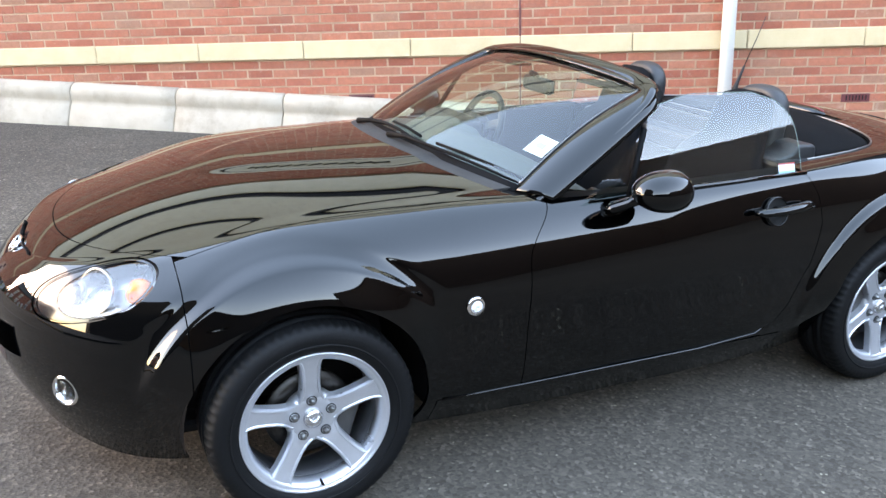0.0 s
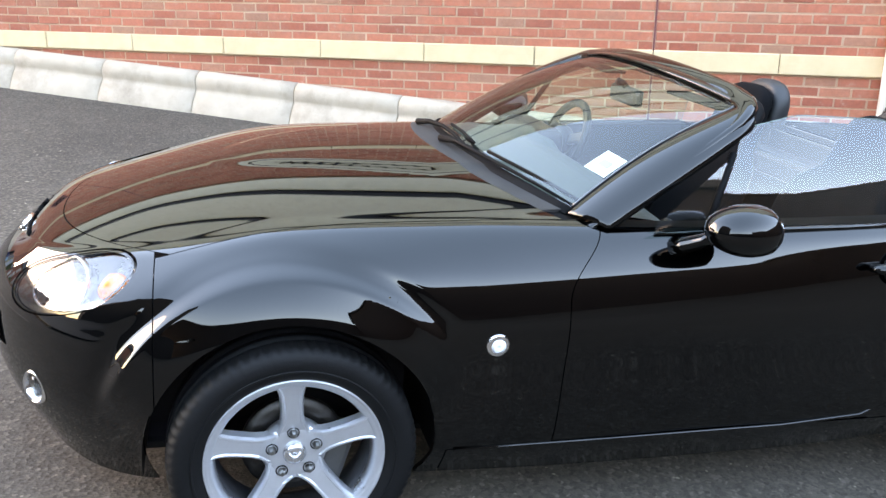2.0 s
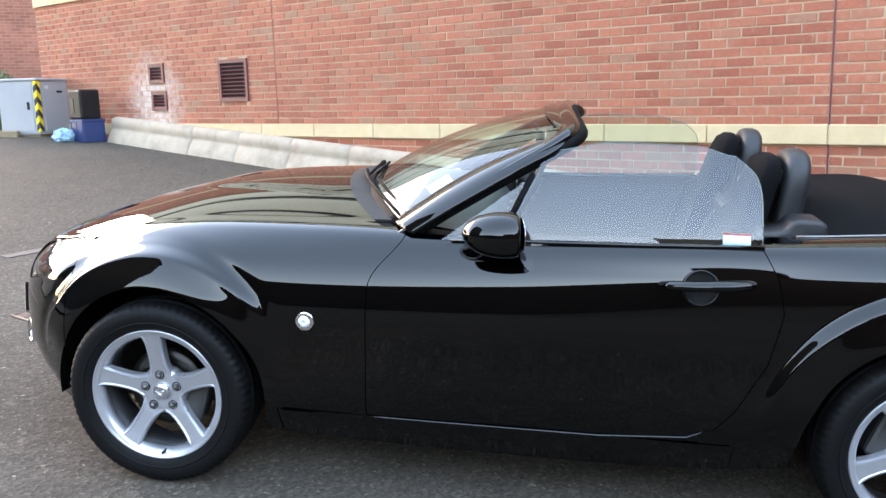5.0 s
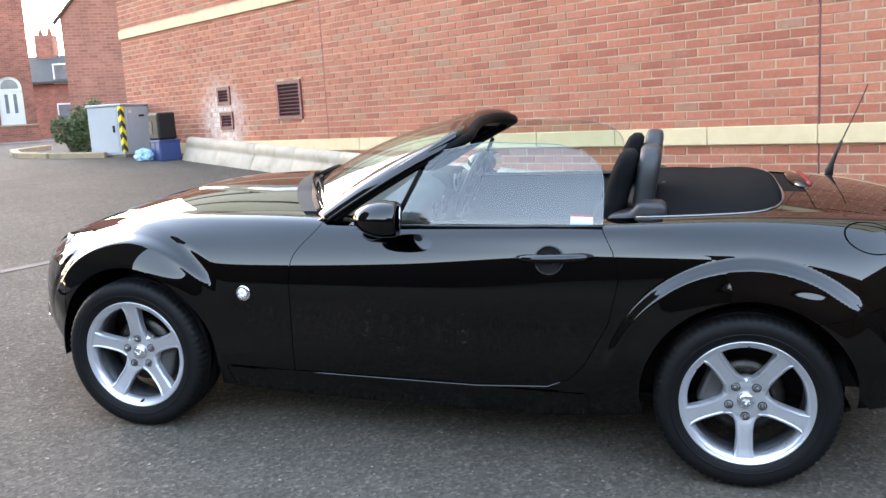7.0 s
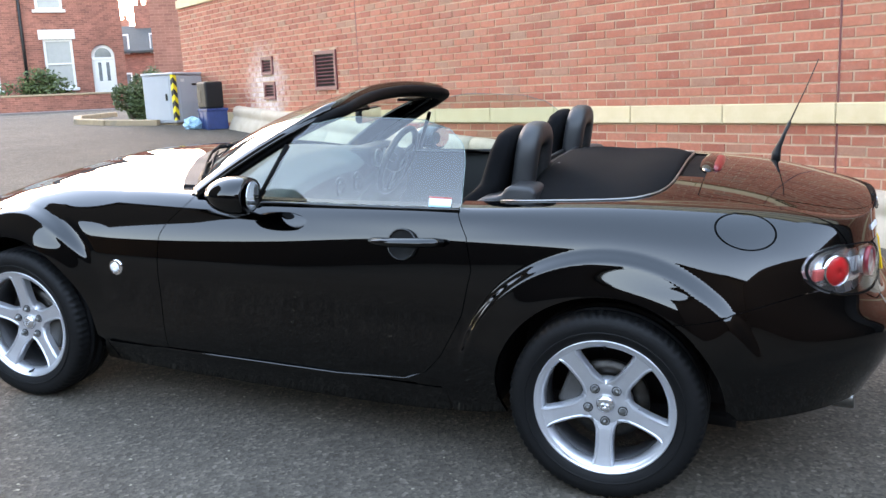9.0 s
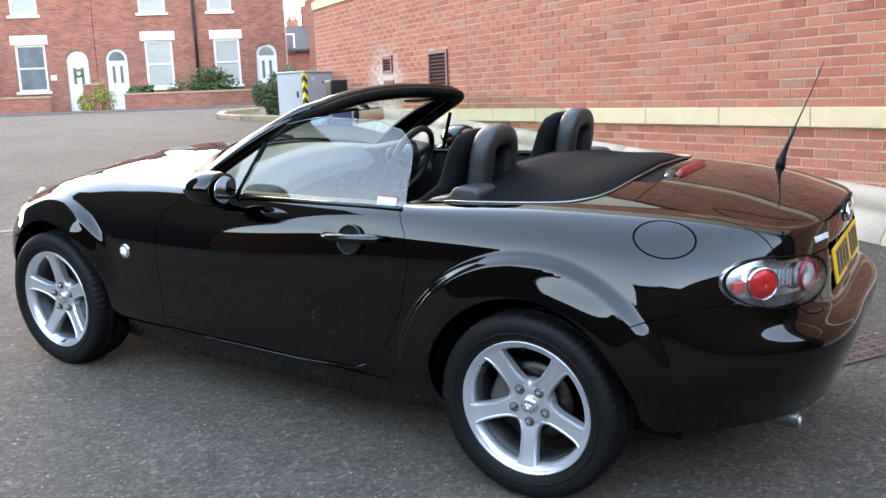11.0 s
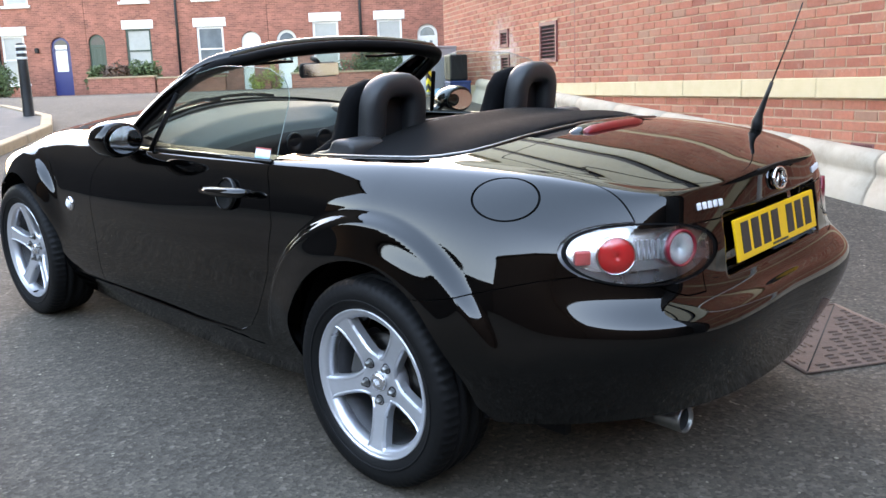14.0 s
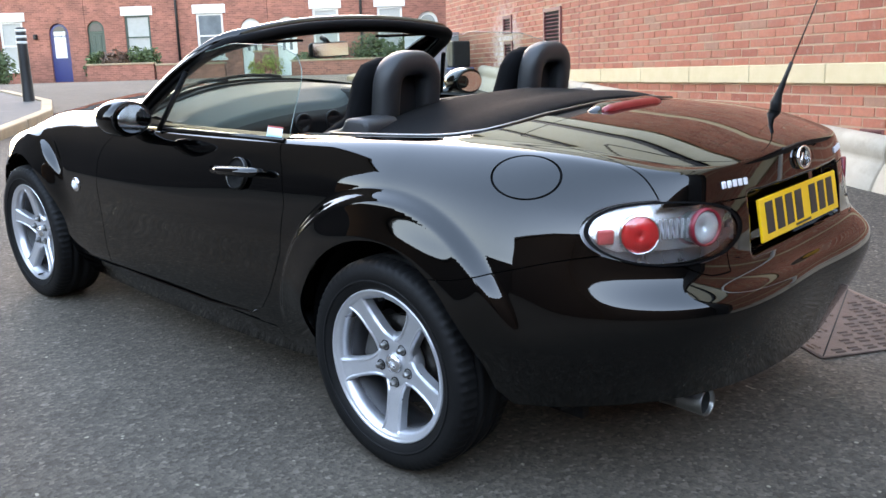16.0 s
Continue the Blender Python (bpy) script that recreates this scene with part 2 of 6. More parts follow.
STONE = concrete_mat("cream_stone", (0.52, 0.385, 0.235), (0.60, 0.455, 0.29), (0.50, 0.36, 0.215))
KERB = concrete_mat("pale_concrete", (0.345, 0.270, 0.206), (0.44, 0.348, 0.270), (0.20, 0.150, 0.110))
KERB2 = concrete_mat("kerb_stone", (0.2505, 0.177, 0.1142), (0.3342, 0.2361, 0.1505))
ASPHALT = asphalt_mat()
PAVING = concrete_mat("worn_paving", (0.054, 0.05175, 0.0495), (0.0765, 0.072, 0.0675))
PINKPAVE = concrete_mat("pinkish_paving", (0.145, 0.102, 0.092), (0.19, 0.136, 0.122), (0.12, 0.092, 0.084))
MAROON = plain("maroon_paint", (0.135, 0.026, 0.028), 0.5, 0, 0.15)
CLAD = concrete_mat("beige_cladding", (0.68, 0.62, 0.48), (0.76, 0.70, 0.56), (0.60, 0.54, 0.42))
IRON = plain("rusty_iron", (0.085, 0.052, 0.040), 0.7, 0.2, 0.35, 14, 90, 0.5, 0.004)
CABINET = plain("grey_cabinet", (0.3024, 0.3168, 0.3312), 0.45, 0, 0.06, 3)
HAZARD = stripe_mat()
BLUEP = plain("blue_plastic", (0.010, 0.034, 0.115), 0.45, 0, 0.2)
PALEBLUE = plain("pale_blue_sheet", (0.18, 0.3744, 0.4752), 0.5, 0, 0.3, 9)
SLATE = concrete_mat("roof_slate", (0.045, 0.043, 0.041), (0.065, 0.062, 0.059), (0.05, 0.045, 0.04))
GREEN = plain("green_door", (0.00648, 0.0324, 0.0243), 0.4, 0, 0.1)
BLUED = plain("blue_door", (0.00648, 0.0162, 0.0972), 0.4, 0, 0.1)
BARK = plain("bark", (0.072, 0.0504, 0.036), 0.9, 0, 0.3)
ROADPAINT = concrete_mat("worn_road_paint", (0.11, 0.086, 0.074), (0.175, 0.140, 0.122), (0.07, 0.060, 0.052))


def leaf_mat(name, lo, hi):
    m, n, l, b = nodes(name)
    l.new(ramp(n, l, n.new("ShaderNodeNewGeometry").outputs["Random Per Island"], [(0.0, lo), (1.0, hi)]), b.inputs["Base Color"])
    b.inputs["Roughness"].default_value = 0.6
    return m


LEAF = leaf_mat("hedge_leaf", (0.028, 0.05, 0.016), (0.07, 0.11, 0.035))
LEAF_BROWN = leaf_mat("brown_leaf", (0.07, 0.035, 0.022), (0.13, 0.07, 0.045))
LEAF_GOLD = leaf_mat("golden_leaf", (0.16, 0.17, 0.03), (0.30, 0.30, 0.06))


# ---- mesh tools ----
def mesh(name, verts, faces, smooth=False):
    me = bpy.data.meshes.new(name)
    me.from_pydata([tuple(v) for v in verts], [], [tuple(f) for f in faces])
    if smooth:
        me.polygons.foreach_set("use_smooth", [True] * len(me.polygons))
    me.update()
    return me


def part(name, geo, material, parent=None, label="", at=None):
    """One mesh object under a thing; geo is a bmesh or a mesh."""
    if isinstance(geo, bmesh.types.BMesh):
        me = bpy.data.meshes.new(name)
        geo.to_mesh(me)
        geo.free()
        geo = me
    if material is not None and not geo.materials:
        geo.materials.append(material)
    ob = new(name, geo)
    if parent is not None:
        ob.parent = parent
    if at is not None:
        ob.matrix_basis = at
    return tagged(ob, label)


def thing(name, m, label, category, group="", kind=""):
    ob = new(name)
    ob.empty_display_size = 0.1
    ob.matrix_basis = m
    return tagged(ob, label, category, group, kind)


def box_bm(lo, hi, bevel=0.0, segs=2, bm=None):
    bm = bm or bmesh.new()
    c = [(a + b) / 2 for a, b in zip(lo, hi)]
    s = [abs(b - a) for a, b in zip(lo, hi)]
    g = bmesh.ops.create_cube(bm, size=1.0, matrix=Matrix.Translation(c) @ Matrix.Diagonal((*s, 1)))
    if bevel:
        es = {e for v in g["verts"] for e in v.link_edges}
        bmesh.ops.bevel(bm, geom=list(es), offset=bevel, segments=segs, affect="EDGES", profile=0.5)
    return bm


def lathe(profile, n, axis="Y", closed=True, smooth=True, name="lathe", wobble=None):
    """Turn (radius, along) pairs about an axis."""
    verts, faces, k = [], [], len(profile)
    for i in range(n):
        a = 2 * math.pi * i / n
        for j, (r, h) in enumerate(profile):
            rr = r + (wobble(i, j) if wobble else 0)
            p = (rr * math.cos(a), h, rr * math.sin(a))
            verts.append(p if axis == "Y" else (p[0], p[2], h) if axis == "Z" else (h, p[0], p[2]))
    for i in range(n):
        for j in range(k - 1 if not closed else k):
            a, b = i * k + j, i * k + (j + 1) % k
            c, d = ((i + 1) % n) * k + (j + 1) % k, ((i + 1) % n) * k + j
            faces.append((a, b, c, d))
    return mesh(name, verts, faces, smooth)


def tube(points, radius, n=10, name="tube", flat=1.0, smooth=True, up=(0, 0, 1)):
    """Sweep a round or flattened section along points; radius may be a list."""
    P = [Vector(p) for p in points]
    rad = radius if isinstance(radius, (list, tuple)) else [radius] * len(P)
    verts, faces = [], []
    for i, p in enumerate(P):
        t = (P[min(i + 1, len(P) - 1)] - P[max(i - 1, 0)]).normalized()
        s = t.cross(Vector(up))
        if s.length < 1e-4:
            s = t.cross(Vector((1, 0, 0)))
        s.normalize()
        w = s.cross(t).normalized()
        for j in range(n):
            a = 2 * math.pi * j / n
            verts.append(p + s * (math.cos(a) * rad[i]) + w * (math.sin(a) * rad[i] * flat))
    for i in range(len(P) - 1):
        for j in range(n):
            faces.append((i * n + j, i * n + (j + 1) % n, (i + 1) * n + (j + 1) % n, (i + 1) * n + j))
    faces.append(tuple(reversed(range(n))))
    faces.append(tuple((len(P) - 1) * n + j for j in range(n)))
    return mesh(name, verts, faces, smooth)


def sheet(fn, nu, nv, name="sheet", smooth=True):
    """A grid of fn(u, v), u and v from 0 to 1."""
    verts = [fn(i / nu, j / nv) for i in range(nu + 1) for j in range(nv + 1)]
    faces = [(i * (nv + 1) + j, (i + 1) * (nv + 1) + j, (i + 1) * (nv + 1) + j + 1, i * (nv + 1) + j + 1) for i in range(nu) for j in range(nv)]
    return mesh(name, verts, faces, smooth)


def thick(ob, t, offset=-1.0, rim=True):
    m = ob.modifiers.new("thickness", "SOLIDIFY")
    m.thickness, m.offset, m.use_rim = t, offset, rim
    return ob


def soft_edges(ob, w, segs=2):
    m = ob.modifiers.new("edges", "BEVEL")
    m.width, m.segments, m.limit_method = w, segs, "ANGLE"
    return ob


def smoothstep(a, b, x):
    t = np.clip((np.asarray(x, float) - a) / (b - a), 0, 1)
    return t * t * (3 - 2 * t)


def prism(poly, y0, y1, name="prism"):
    """A polygon in (x, z) pushed from y0 to y1."""
    n = len(poly)
    verts = [(x, y0, z) for x, z in poly] + [(x, y1, z) for x, z in poly]
    faces = [tuple(range(n)), tuple(reversed(range(n, 2 * n)))] + [(i, i + n, (i + 1) % n + n, (i + 1) % n) for i in range(n)]
    me = mesh(name, verts, faces)
    bm = bmesh.new()
    bm.from_mesh(me)
    bmesh.ops.recalc_face_normals(bm, faces=bm.faces)
    return bm


def pierced(x0, x1, z0, z1, holes, y0, y1):
    """A wall slab in x and z with rectangular openings right through it."""
    xs = sorted({x0, x1, *(h for o in holes for h in o[:2] if x0 < h < x1)})
    zs = sorted({z0, z1, *(h for o in holes for h in o[2:] if z0 < h < z1)})
    bm = bmesh.new()
    solid = lambda i, j: 0 <= i < len(xs) - 1 and 0 <= j < len(zs) - 1 and not any(o[0] <= (xs[i] + xs[i + 1]) / 2 <= o[1] and o[2] <= (zs[j] + zs[j + 1]) / 2 <= o[3] for o in holes)
    vs = {}

    def v(x, y, z):
        k = (round(x, 4), round(y, 4), round(z, 4))
        if k not in vs:
            vs[k] = bm.verts.new(k)
        return vs[k]
    for i in range(len(xs) - 1):
        for j in range(len(zs) - 1):
            if not solid(i, j):
                continue
            a, b, c, d = xs[i], xs[i + 1], zs[j], zs[j + 1]
            bm.faces.new((v(a, y1, c), v(a, y1, d), v(b, y1, d), v(b, y1, c)))
            bm.faces.new((v(a, y0, c), v(b, y0, c), v(b, y0, d), v(a, y0, d)))
            if not solid(i - 1, j):
                bm.faces.new((v(a, y0, c), v(a, y0, d), v(a, y1, d), v(a, y1, c)))
            if not solid(i + 1, j):
                bm.faces.new((v(b, y0, c), v(b, y1, c), v(b, y1, d), v(b, y0, d)))
            if not solid(i, j - 1):
                bm.faces.new((v(a, y0, c), v(a, y1, c), v(b, y1, c), v(b, y0, c)))
            if not solid(i, j + 1):
                bm.faces.new((v(a, y0, d), v(b, y0, d), v(b, y1, d), v(a, y1, d)))
    bmesh.ops.recalc_face_normals(bm, faces=bm.faces)
    return bm


# ---- ground ----
def plane_z(x, y):
    return -0.05596 * x + 0.04385 * y


def ground_z(x, y):
    """The sloping yard, levelling out to the street above and below."""
    p = plane_z(x, y)
    if p > 0.72:
        return 0.72 + 0.2 * (1 - math.exp(-(p - 0.72) / 0.2))
    if p < -0.45:
        return -0.45 - 0.3 * (1 - math.exp((p + 0.45) / 0.3))
    return p


def spread(near, step, far):
    a = [i * step for i in range(int(near / step) + 1)]
    d = step
    while a[-1] < far:
        d *= 1.35
        a.append(a[-1] + d)
    return [-v for v in reversed(a[1:])] + a


def build_ground():
    xs, ys = spread(22, 0.5, 900), spread(22, 0.5, 900)
    verts = [(x, y, ground_z(x, y)) for x in xs for y in ys]
    n = len(ys)
    faces = [(i * n + j, (i + 1) * n + j, (i + 1) * n + j + 1, i * n + j + 1) for i in range(len(xs) - 1) for j in range(n - 1)]
    tagged(part("ground", mesh("ground", verts, faces, True), ASPHALT), "grey coarse asphalt yard sloping up to the street", "ground", kind="structure")


build_ground()

# ---- brick wall beside the yard: x along the wall, y towards the car ----
WALL = Matrix(((-0.8619, -0.5071, 0, 3.208), (0.5071, -0.8619, 0, 3.467), (0, 0, 1, 0), (0, 0, 0, 1)))
S0, S1, ZLOW, ZTOP = -4.6, 11.8, -0.75, 4.05
VENTS = [(6.70, 7.26, 1.176, 1.69, 9), (8.45, 8.80, 1.44, 1.70, 4), (8.42, 8.77, 1.08, 1.335, 4)]
AIR = [(-2.875, -2.652, 0.3, 0.365), (1.262, 1.485, 0.375, 0.44)]
BANDS = [(0.752, 0.905), (2.675, 2.815)]
JOINTS = [0.0, 6.19]


def build_wall():
    wall = tagged(part("wall_main", box_bm((S0, -0.30, ZLOW), (S1, -0.0065, ZTOP)), MORTAR, None, at=WALL), "long red brick wall with pale mortar and cream stone bands", "wall", kind="structure")
    # bricks in half bond, each a shallow block proud of the joints
    holes = [v[:4] for v in VENTS] + AIR
    rows = int((ZTOP - ZLOW) / 0.075)
    unit = None
    rng = random.Random(4)
    verts, faces = [], []
    singles = 0
    for r in range(rows):
        z0 = ZLOW + r * 0.075
        z1 = z0 + 0.065
        if any(z1 > b[0] + 0.004 and z0 < b[1] - 0.004 for b in BANDS):
            z0b = [b for b in BANDS if z1 > b[0] + 0.004 and z0 < b[1] - 0.004][0]
            if z0 < z0b[0] - 0.03:
                z1 = z0b[0]
            elif z1 > z0b[1] + 0.03:
                z0 = z0b[1]
            else:
                continue
        x = S0 - (0.1125 if r % 2 else 0)
        while x < S1:
            whole = (max(x, S0), min(x + 0.215, S1))
            x += 0.225
            pieces = [whole]
            for j in JOINTS:
                if whole[0] < j < whole[1]:
                    pieces = [(whole[0], j - 0.008), (j + 0.008, whole[1])]
            for a, b in pieces:
                lo, hi = z0, z1
                for h in holes:
                    if b > h[0] and a < h[1] and hi > h[2] and lo < h[3]:
                        if a < h[0] - 0.02:
                            b = h[0]
                        elif b > h[1] + 0.02:
                            a = h[1]
                        elif lo < h[2] - 0.012:
                            hi = h[2]
                        elif hi > h[3] + 0.012:
                            lo = h[3]
                        else:
                            a = b
                if b - a < 0.02 or hi - lo < 0.01:
                    continue
                out = rng.uniform(-0.0025, 0.0015)
                jx, jz = rng.uniform(-0.0025, 0.0025), rng.uniform(-0.0018, 0.0018)
                tw = rng.uniform(-0.0012, 0.0012)
                c = min(0.003, (hi - lo) / 3)
                blk = [(a, -0.014, lo), (b, -0.014, lo), (b, -0.014, hi), (a, -0.014, hi), (a + c, out, lo + c), (b - c, out + tw, lo + c), (b - c, out + tw, hi - c), (a + c, out, hi - c)]
                quads = [(4, 5, 6, 7), (0, 1, 5, 4), (1, 2, 6, 5), (2, 3, 7, 6), (3, 0, 4, 7)]
                full = abs(b - a - 0.215) < 1e-6 and abs(hi - lo - 0.065) < 1e-6
                if full and singles < 300 and -0.9 < a < 5.6 and 0.9 < lo < 1.75:
                    if unit is None:
                        q = [(p[0] - a, p[1] - out, p[2] - lo) for p in blk]
                        unit = mesh("brick", [(px, py if py < -0.01 else 0.0, pz) for px, py, pz in q], quads)
                        unit.materials.append(BRICK)
                    ob = new("brick", unit)
                    ob.parent = wall
                    ob.location = (a + jx, out, lo + jz)
                    singles += 1
                else:
                    k = len(verts)
                    verts += [(px + jx, py, pz + jz) for px, py, pz in blk]
                    faces += [tuple(i + k for i in q) for q in quads]
    tagged(part("brickwork", mesh("brickwork", verts, faces), BRICK, wall), kind="stuff")
    # stone bands
    for z0, z1 in BANDS:
        i = -8
        while i * 0.925 < S1:
            a, b = max(S0, i * 0.925), min(S1, (i + 1) * 0.925)
            i += 1
            if b - a > 0.05:
                part("stone_block", box_bm((a + 0.003, -0.06, z0 + 0.002), (b - 0.003, 0.028, z1 - 0.002), 0.006, 1), STONE, wall)
    for j in JOINTS:
        part("movement_joint", box_bm((j - 0.007, -0.02, ZLOW), (j + 0.007, -0.002, ZTOP)), MAROON, wall, "dark red sealant joint")
    # vents with slats
    for a, b, z0, z1, count in VENTS:
        v = part("vent", pierced(a, b, z0, z1, [(a + 0.045, b - 0.045, z0 + 0.045, z1 - 0.045)], -0.05, 0.02), MAROON, wall, "maroon louvred wall vent")
        part("vent_back", box_bm((a + 0.04, -0.011, z0 + 0.04), (b - 0.04, -0.0035, z1 - 0.04)), DARK, v)
        step = (z1 - z0 - 0.09) / count
        for k in range(count):
            z = z0 + 0.045 + k * step
            bm = box_bm((a + 0.045, -0.004, z), (b - 0.045, 0.016, z + step * 0.22))
            bmesh.ops.rotate(bm, verts=bm.verts, cent=(a, 0, z), matrix=Matrix.Rotation(radians(-28), 3, "X"))
            part("slat", bm, MAROON, v)
    for a, b, z0, z1 in AIR:
        g = part("air_brick", pierced(a, b, z0, z1, [(a + 0.02 + k * 0.026, a + 0.034 + k * 0.026, z0 + 0.012, z1 - 0.012) for k in range(7)], -0.03, 0.004), MAROON, wall, "dark terracotta air brick")
        part("air_brick_back", box_bm((a, -0.011, z0), (b, -0.0035, z1)), DARK, g)
    # cladding above the brickwork, and the return at the far corner
    upper = tagged(part("wall_upper", box_bm((S0, -0.30, ZTOP), (S1, 0.06, 7.4), 0.01, 1), CLAD, None, at=WALL), "plain beige cladding above the brick wall", "wall", kind="structure")
    # added dark strips, out of view: the shaded band mirrored in the bonnet
    for z0, z1 in ((4.62, 4.80), (6.05, 6.18)):
        part("dark_strip", box_bm((S0, 0.055, z0), (S1, 0.12, z1), 0.01, 1), TRIM, upper, "dark strip added for the bonnet's reflection")
    part("coping", box_bm((S0, -0.35, 7.4), (S1, 0.16, 7.6), 0.02, 1), CLAD, upper)
    tagged(part("wall_return", box_bm((S1 - 0.01, -9.0, ZLOW), (S1 - 0.3, -0.31, 7.4)), FARBRICK, None, at=WALL), "red brick return wall at the corner", "wall", kind="structure")


build_wall()

PIPE = plain("white_upvc", (0.78, 0.76, 0.72), 0.35, 0, 0.04, 3, relief=0)
DP = thing("downpipe", WALL @ pose(-1.68, 0, 0), "white plastic downpipe fixed to the brick wall", "pipe")
part("pipe", lathe([(0.055, -0.3), (0.055, 4.0), (0.049, 4.0), (0.049, -0.3)], 24, "Z", name="pipe"), PIPE, DP, at=pose(0, 0.085, 0))
for zz in (0.2, 2.0, 3.8):
    part("bracket", box_bm((-0.075, 0.0, zz), (0.075, 0.09, zz + 0.04), 0.006, 1), PIPE, DP, "white pipe clip")


# ---- pale concrete kerb blocks along the foot of the wall ----
def build_kerb_blocks():
    prof = [(-0.02, -0.12), (-0.02, 0.345), (0.02, 0.362), (0.075, 0.362), (0.115, 0.345), (0.14, 0.31), (0.145, 0.265), (0.135, 0.225), (0.132, 0.205), (0.15, 0.18), (0.185, 0.12), (0.215, 0.05), (0.228, 0.0), (0.23, -0.12)]
    n = len(prof)
    L = 0.945
    cuts = [0.0, 0.008, 0.2, 0.5, 0.74, 0.937, L]
    verts = []
    for i, x in enumerate(cuts):
        k = 0.965 if i in (0, len(cuts) - 1) else 1.0
        verts += [(x, 0.05 + (y - 0.05) * k, z * (k if z > 0 else 1)) for y, z in prof]
    faces = [(i * n + j, i * n + (j + 1) % n, (i + 1) * n + (j + 1) % n, (i + 1) * n + j) for i in range(len(cuts) - 1) for j in range(n)]
    faces += [tuple(reversed(range(n))), tuple((len(cuts) - 1) * n + j for j in range(n))]
    me = mesh("kerb_block", verts, faces, True)
    bm = bmesh.new()
    bm.from_mesh(me)
    bmesh.ops.recalc_face_normals(bm, faces=bm.faces)
    bm.to_mesh(me)
    bm.free()
    me.materials.append(KERB)
    rng = random.Random(9)
    for i in range(-5, 10):
        s = i * 0.95 + 0.16
        w = WALL @ Vector((s, 0.1, 0))
        e = WALL @ Vector((s + 0.945, 0.1, 0))
        z0, z1 = ground_z(w.x, w.y), ground_z(e.x, e.y)
        m = WALL @ pose(s, rng.uniform(0.0, 0.012), z0 - 0.01, 0, -math.degrees(math.atan2(z1 - z0, 0.945)), rng.uniform(-0.4, 0.4))
        ob = new("kerb_block", me)
        ob.matrix_basis = m
        tagged(ob, "stained pale concrete kerb block at the wall's foot", "kerb", "kerb blocks along the wall")


build_kerb_blocks()

# ---- the car: x from nose (minus) to tail, y to its right, z up; front axle over the origin ----
CAR = thing("sports_car", SLOPE.copy(), "glossy black two-seat convertible with its soft top folded down", "car")
AXLES = (0.0, 2.33)


def spline(ts, P, tq, mirror=(), open_start=False):
    """A smooth curve through P at ts; mirror: per-axis signs by which it goes on beyond its ends."""
    ts, P = np.asarray(ts, float), np.asarray(P, float)
    sg = np.asarray(mirror if len(mirror) else np.ones(P.shape[1]), float)
    T = np.concatenate([[2 * ts[0] - ts[1]], ts, [2 * ts[-1] - ts[-2]]])
    Q = np.vstack([P[1] * sg if len(mirror) and not open_start else 2 * P[0] - P[1], P, P[-2] * sg if len(mirror) else 2 * P[-1] - P[-2]])
    h = np.diff(T)[:, None]
    s = np.diff(Q, axis=0) / h
    M = (s[:-1] * h[1:] + s[1:] * h[:-1]) / (h[:-1] + h[1:])
    i = np.clip(np.searchsorted(ts, tq, side="right") - 1, 0, len(ts) - 2)
    w = (ts[i + 1] - ts[i])[:, None]
    x = ((tq - ts[i])[:, None]) / w
    return (2 * x**3 - 3 * x**2 + 1) * P[i] + (x**3 - 2 * x**2 + x) * w * M[i] + (-2 * x**3 + 3 * x**2) * P[i + 1] + (x**3 - x**2) * w * M[i + 1]


# eleven stations from the nose's middle round the side to the tail's middle, on six rails from the sill to the belt
RAIL_A = [(-0.73, 0, .175), (-0.61, .40, .17), (-0.385, .635, .168), (0.0, .70, .18), (.45, .73, .17), (1.1, .735, .16), (1.85, .735, .18), (2.33, .74, .25), (2.75, .752, .295), (3.012, .560, .318), (3.120, 0, .296)]
RAIL_B = [(-0.79, 0, .30), (-0.668, .425, .30), (-0.405, .70, .30), (0.0, .80, .32), (.45, .80, .285), (1.1, .795, .28), (1.85, .805, .30), (2.33, .81, .36), (2.75, .80, .42), (3.064, .577, .435), (3.164, 0, .44)]
RAIL_C = [(-0.815, 0, .44), (-0.695, .43, .45), (-0.41, .73, .46), (0.0, .812, .50), (.45, .818, .50), (1.1, .818, .50), (1.85, .820, .51), (2.33, .822, .53), (2.75, .805, .54), (3.085, .585, .565), (3.178, 0, .583)]
RAIL_D = [(-0.80, 0, .56), (-0.682, .43, .572), (-0.385, .725, .60), (0.0, .805, .655), (.45, .815, .65), (1.1, .822, .65), (1.85, .822, .66), (2.33, .815, .69), (2.75, .775, .68), (3.030, .562, .648), (3.118, 0, .628)]
RAIL_E = [(-0.755, 0, .62), (-0.648, .42, .643), (-0.36, .70, .685), (0.0, .765, .76), (.45, .775, .765), (1.1, .79, .775), (1.85, .80, .80), (2.33, .785, .825), (2.75, .715, .81), (3.01, .545, .755), (3.105, 0, .76)]
RAIL_F = [(-0.70, 0, .66), (-0.600, .395, .697), (-0.31, .605, .75), (0.0, .66, .82), (.45, .69, .842), (1.1, .73, .852), (1.85, .755, .876), (2.33, .705, .90), (2.75, .615, .893), (2.985, .495, .862), (3.085, 0, .882)]
CROWN = [.66, .722, .822, .892, .932, .935, .935, .962, .947, .908, .882]
RAILS = [np.array(r, float) for r in (RAIL_A, RAIL_B, RAIL_C, RAIL_D, RAIL_E, RAIL_F)]
TU = np.concatenate([[0], np.cumsum(np.linalg.norm(np.diff(RAILS[3], axis=0), axis=1))])


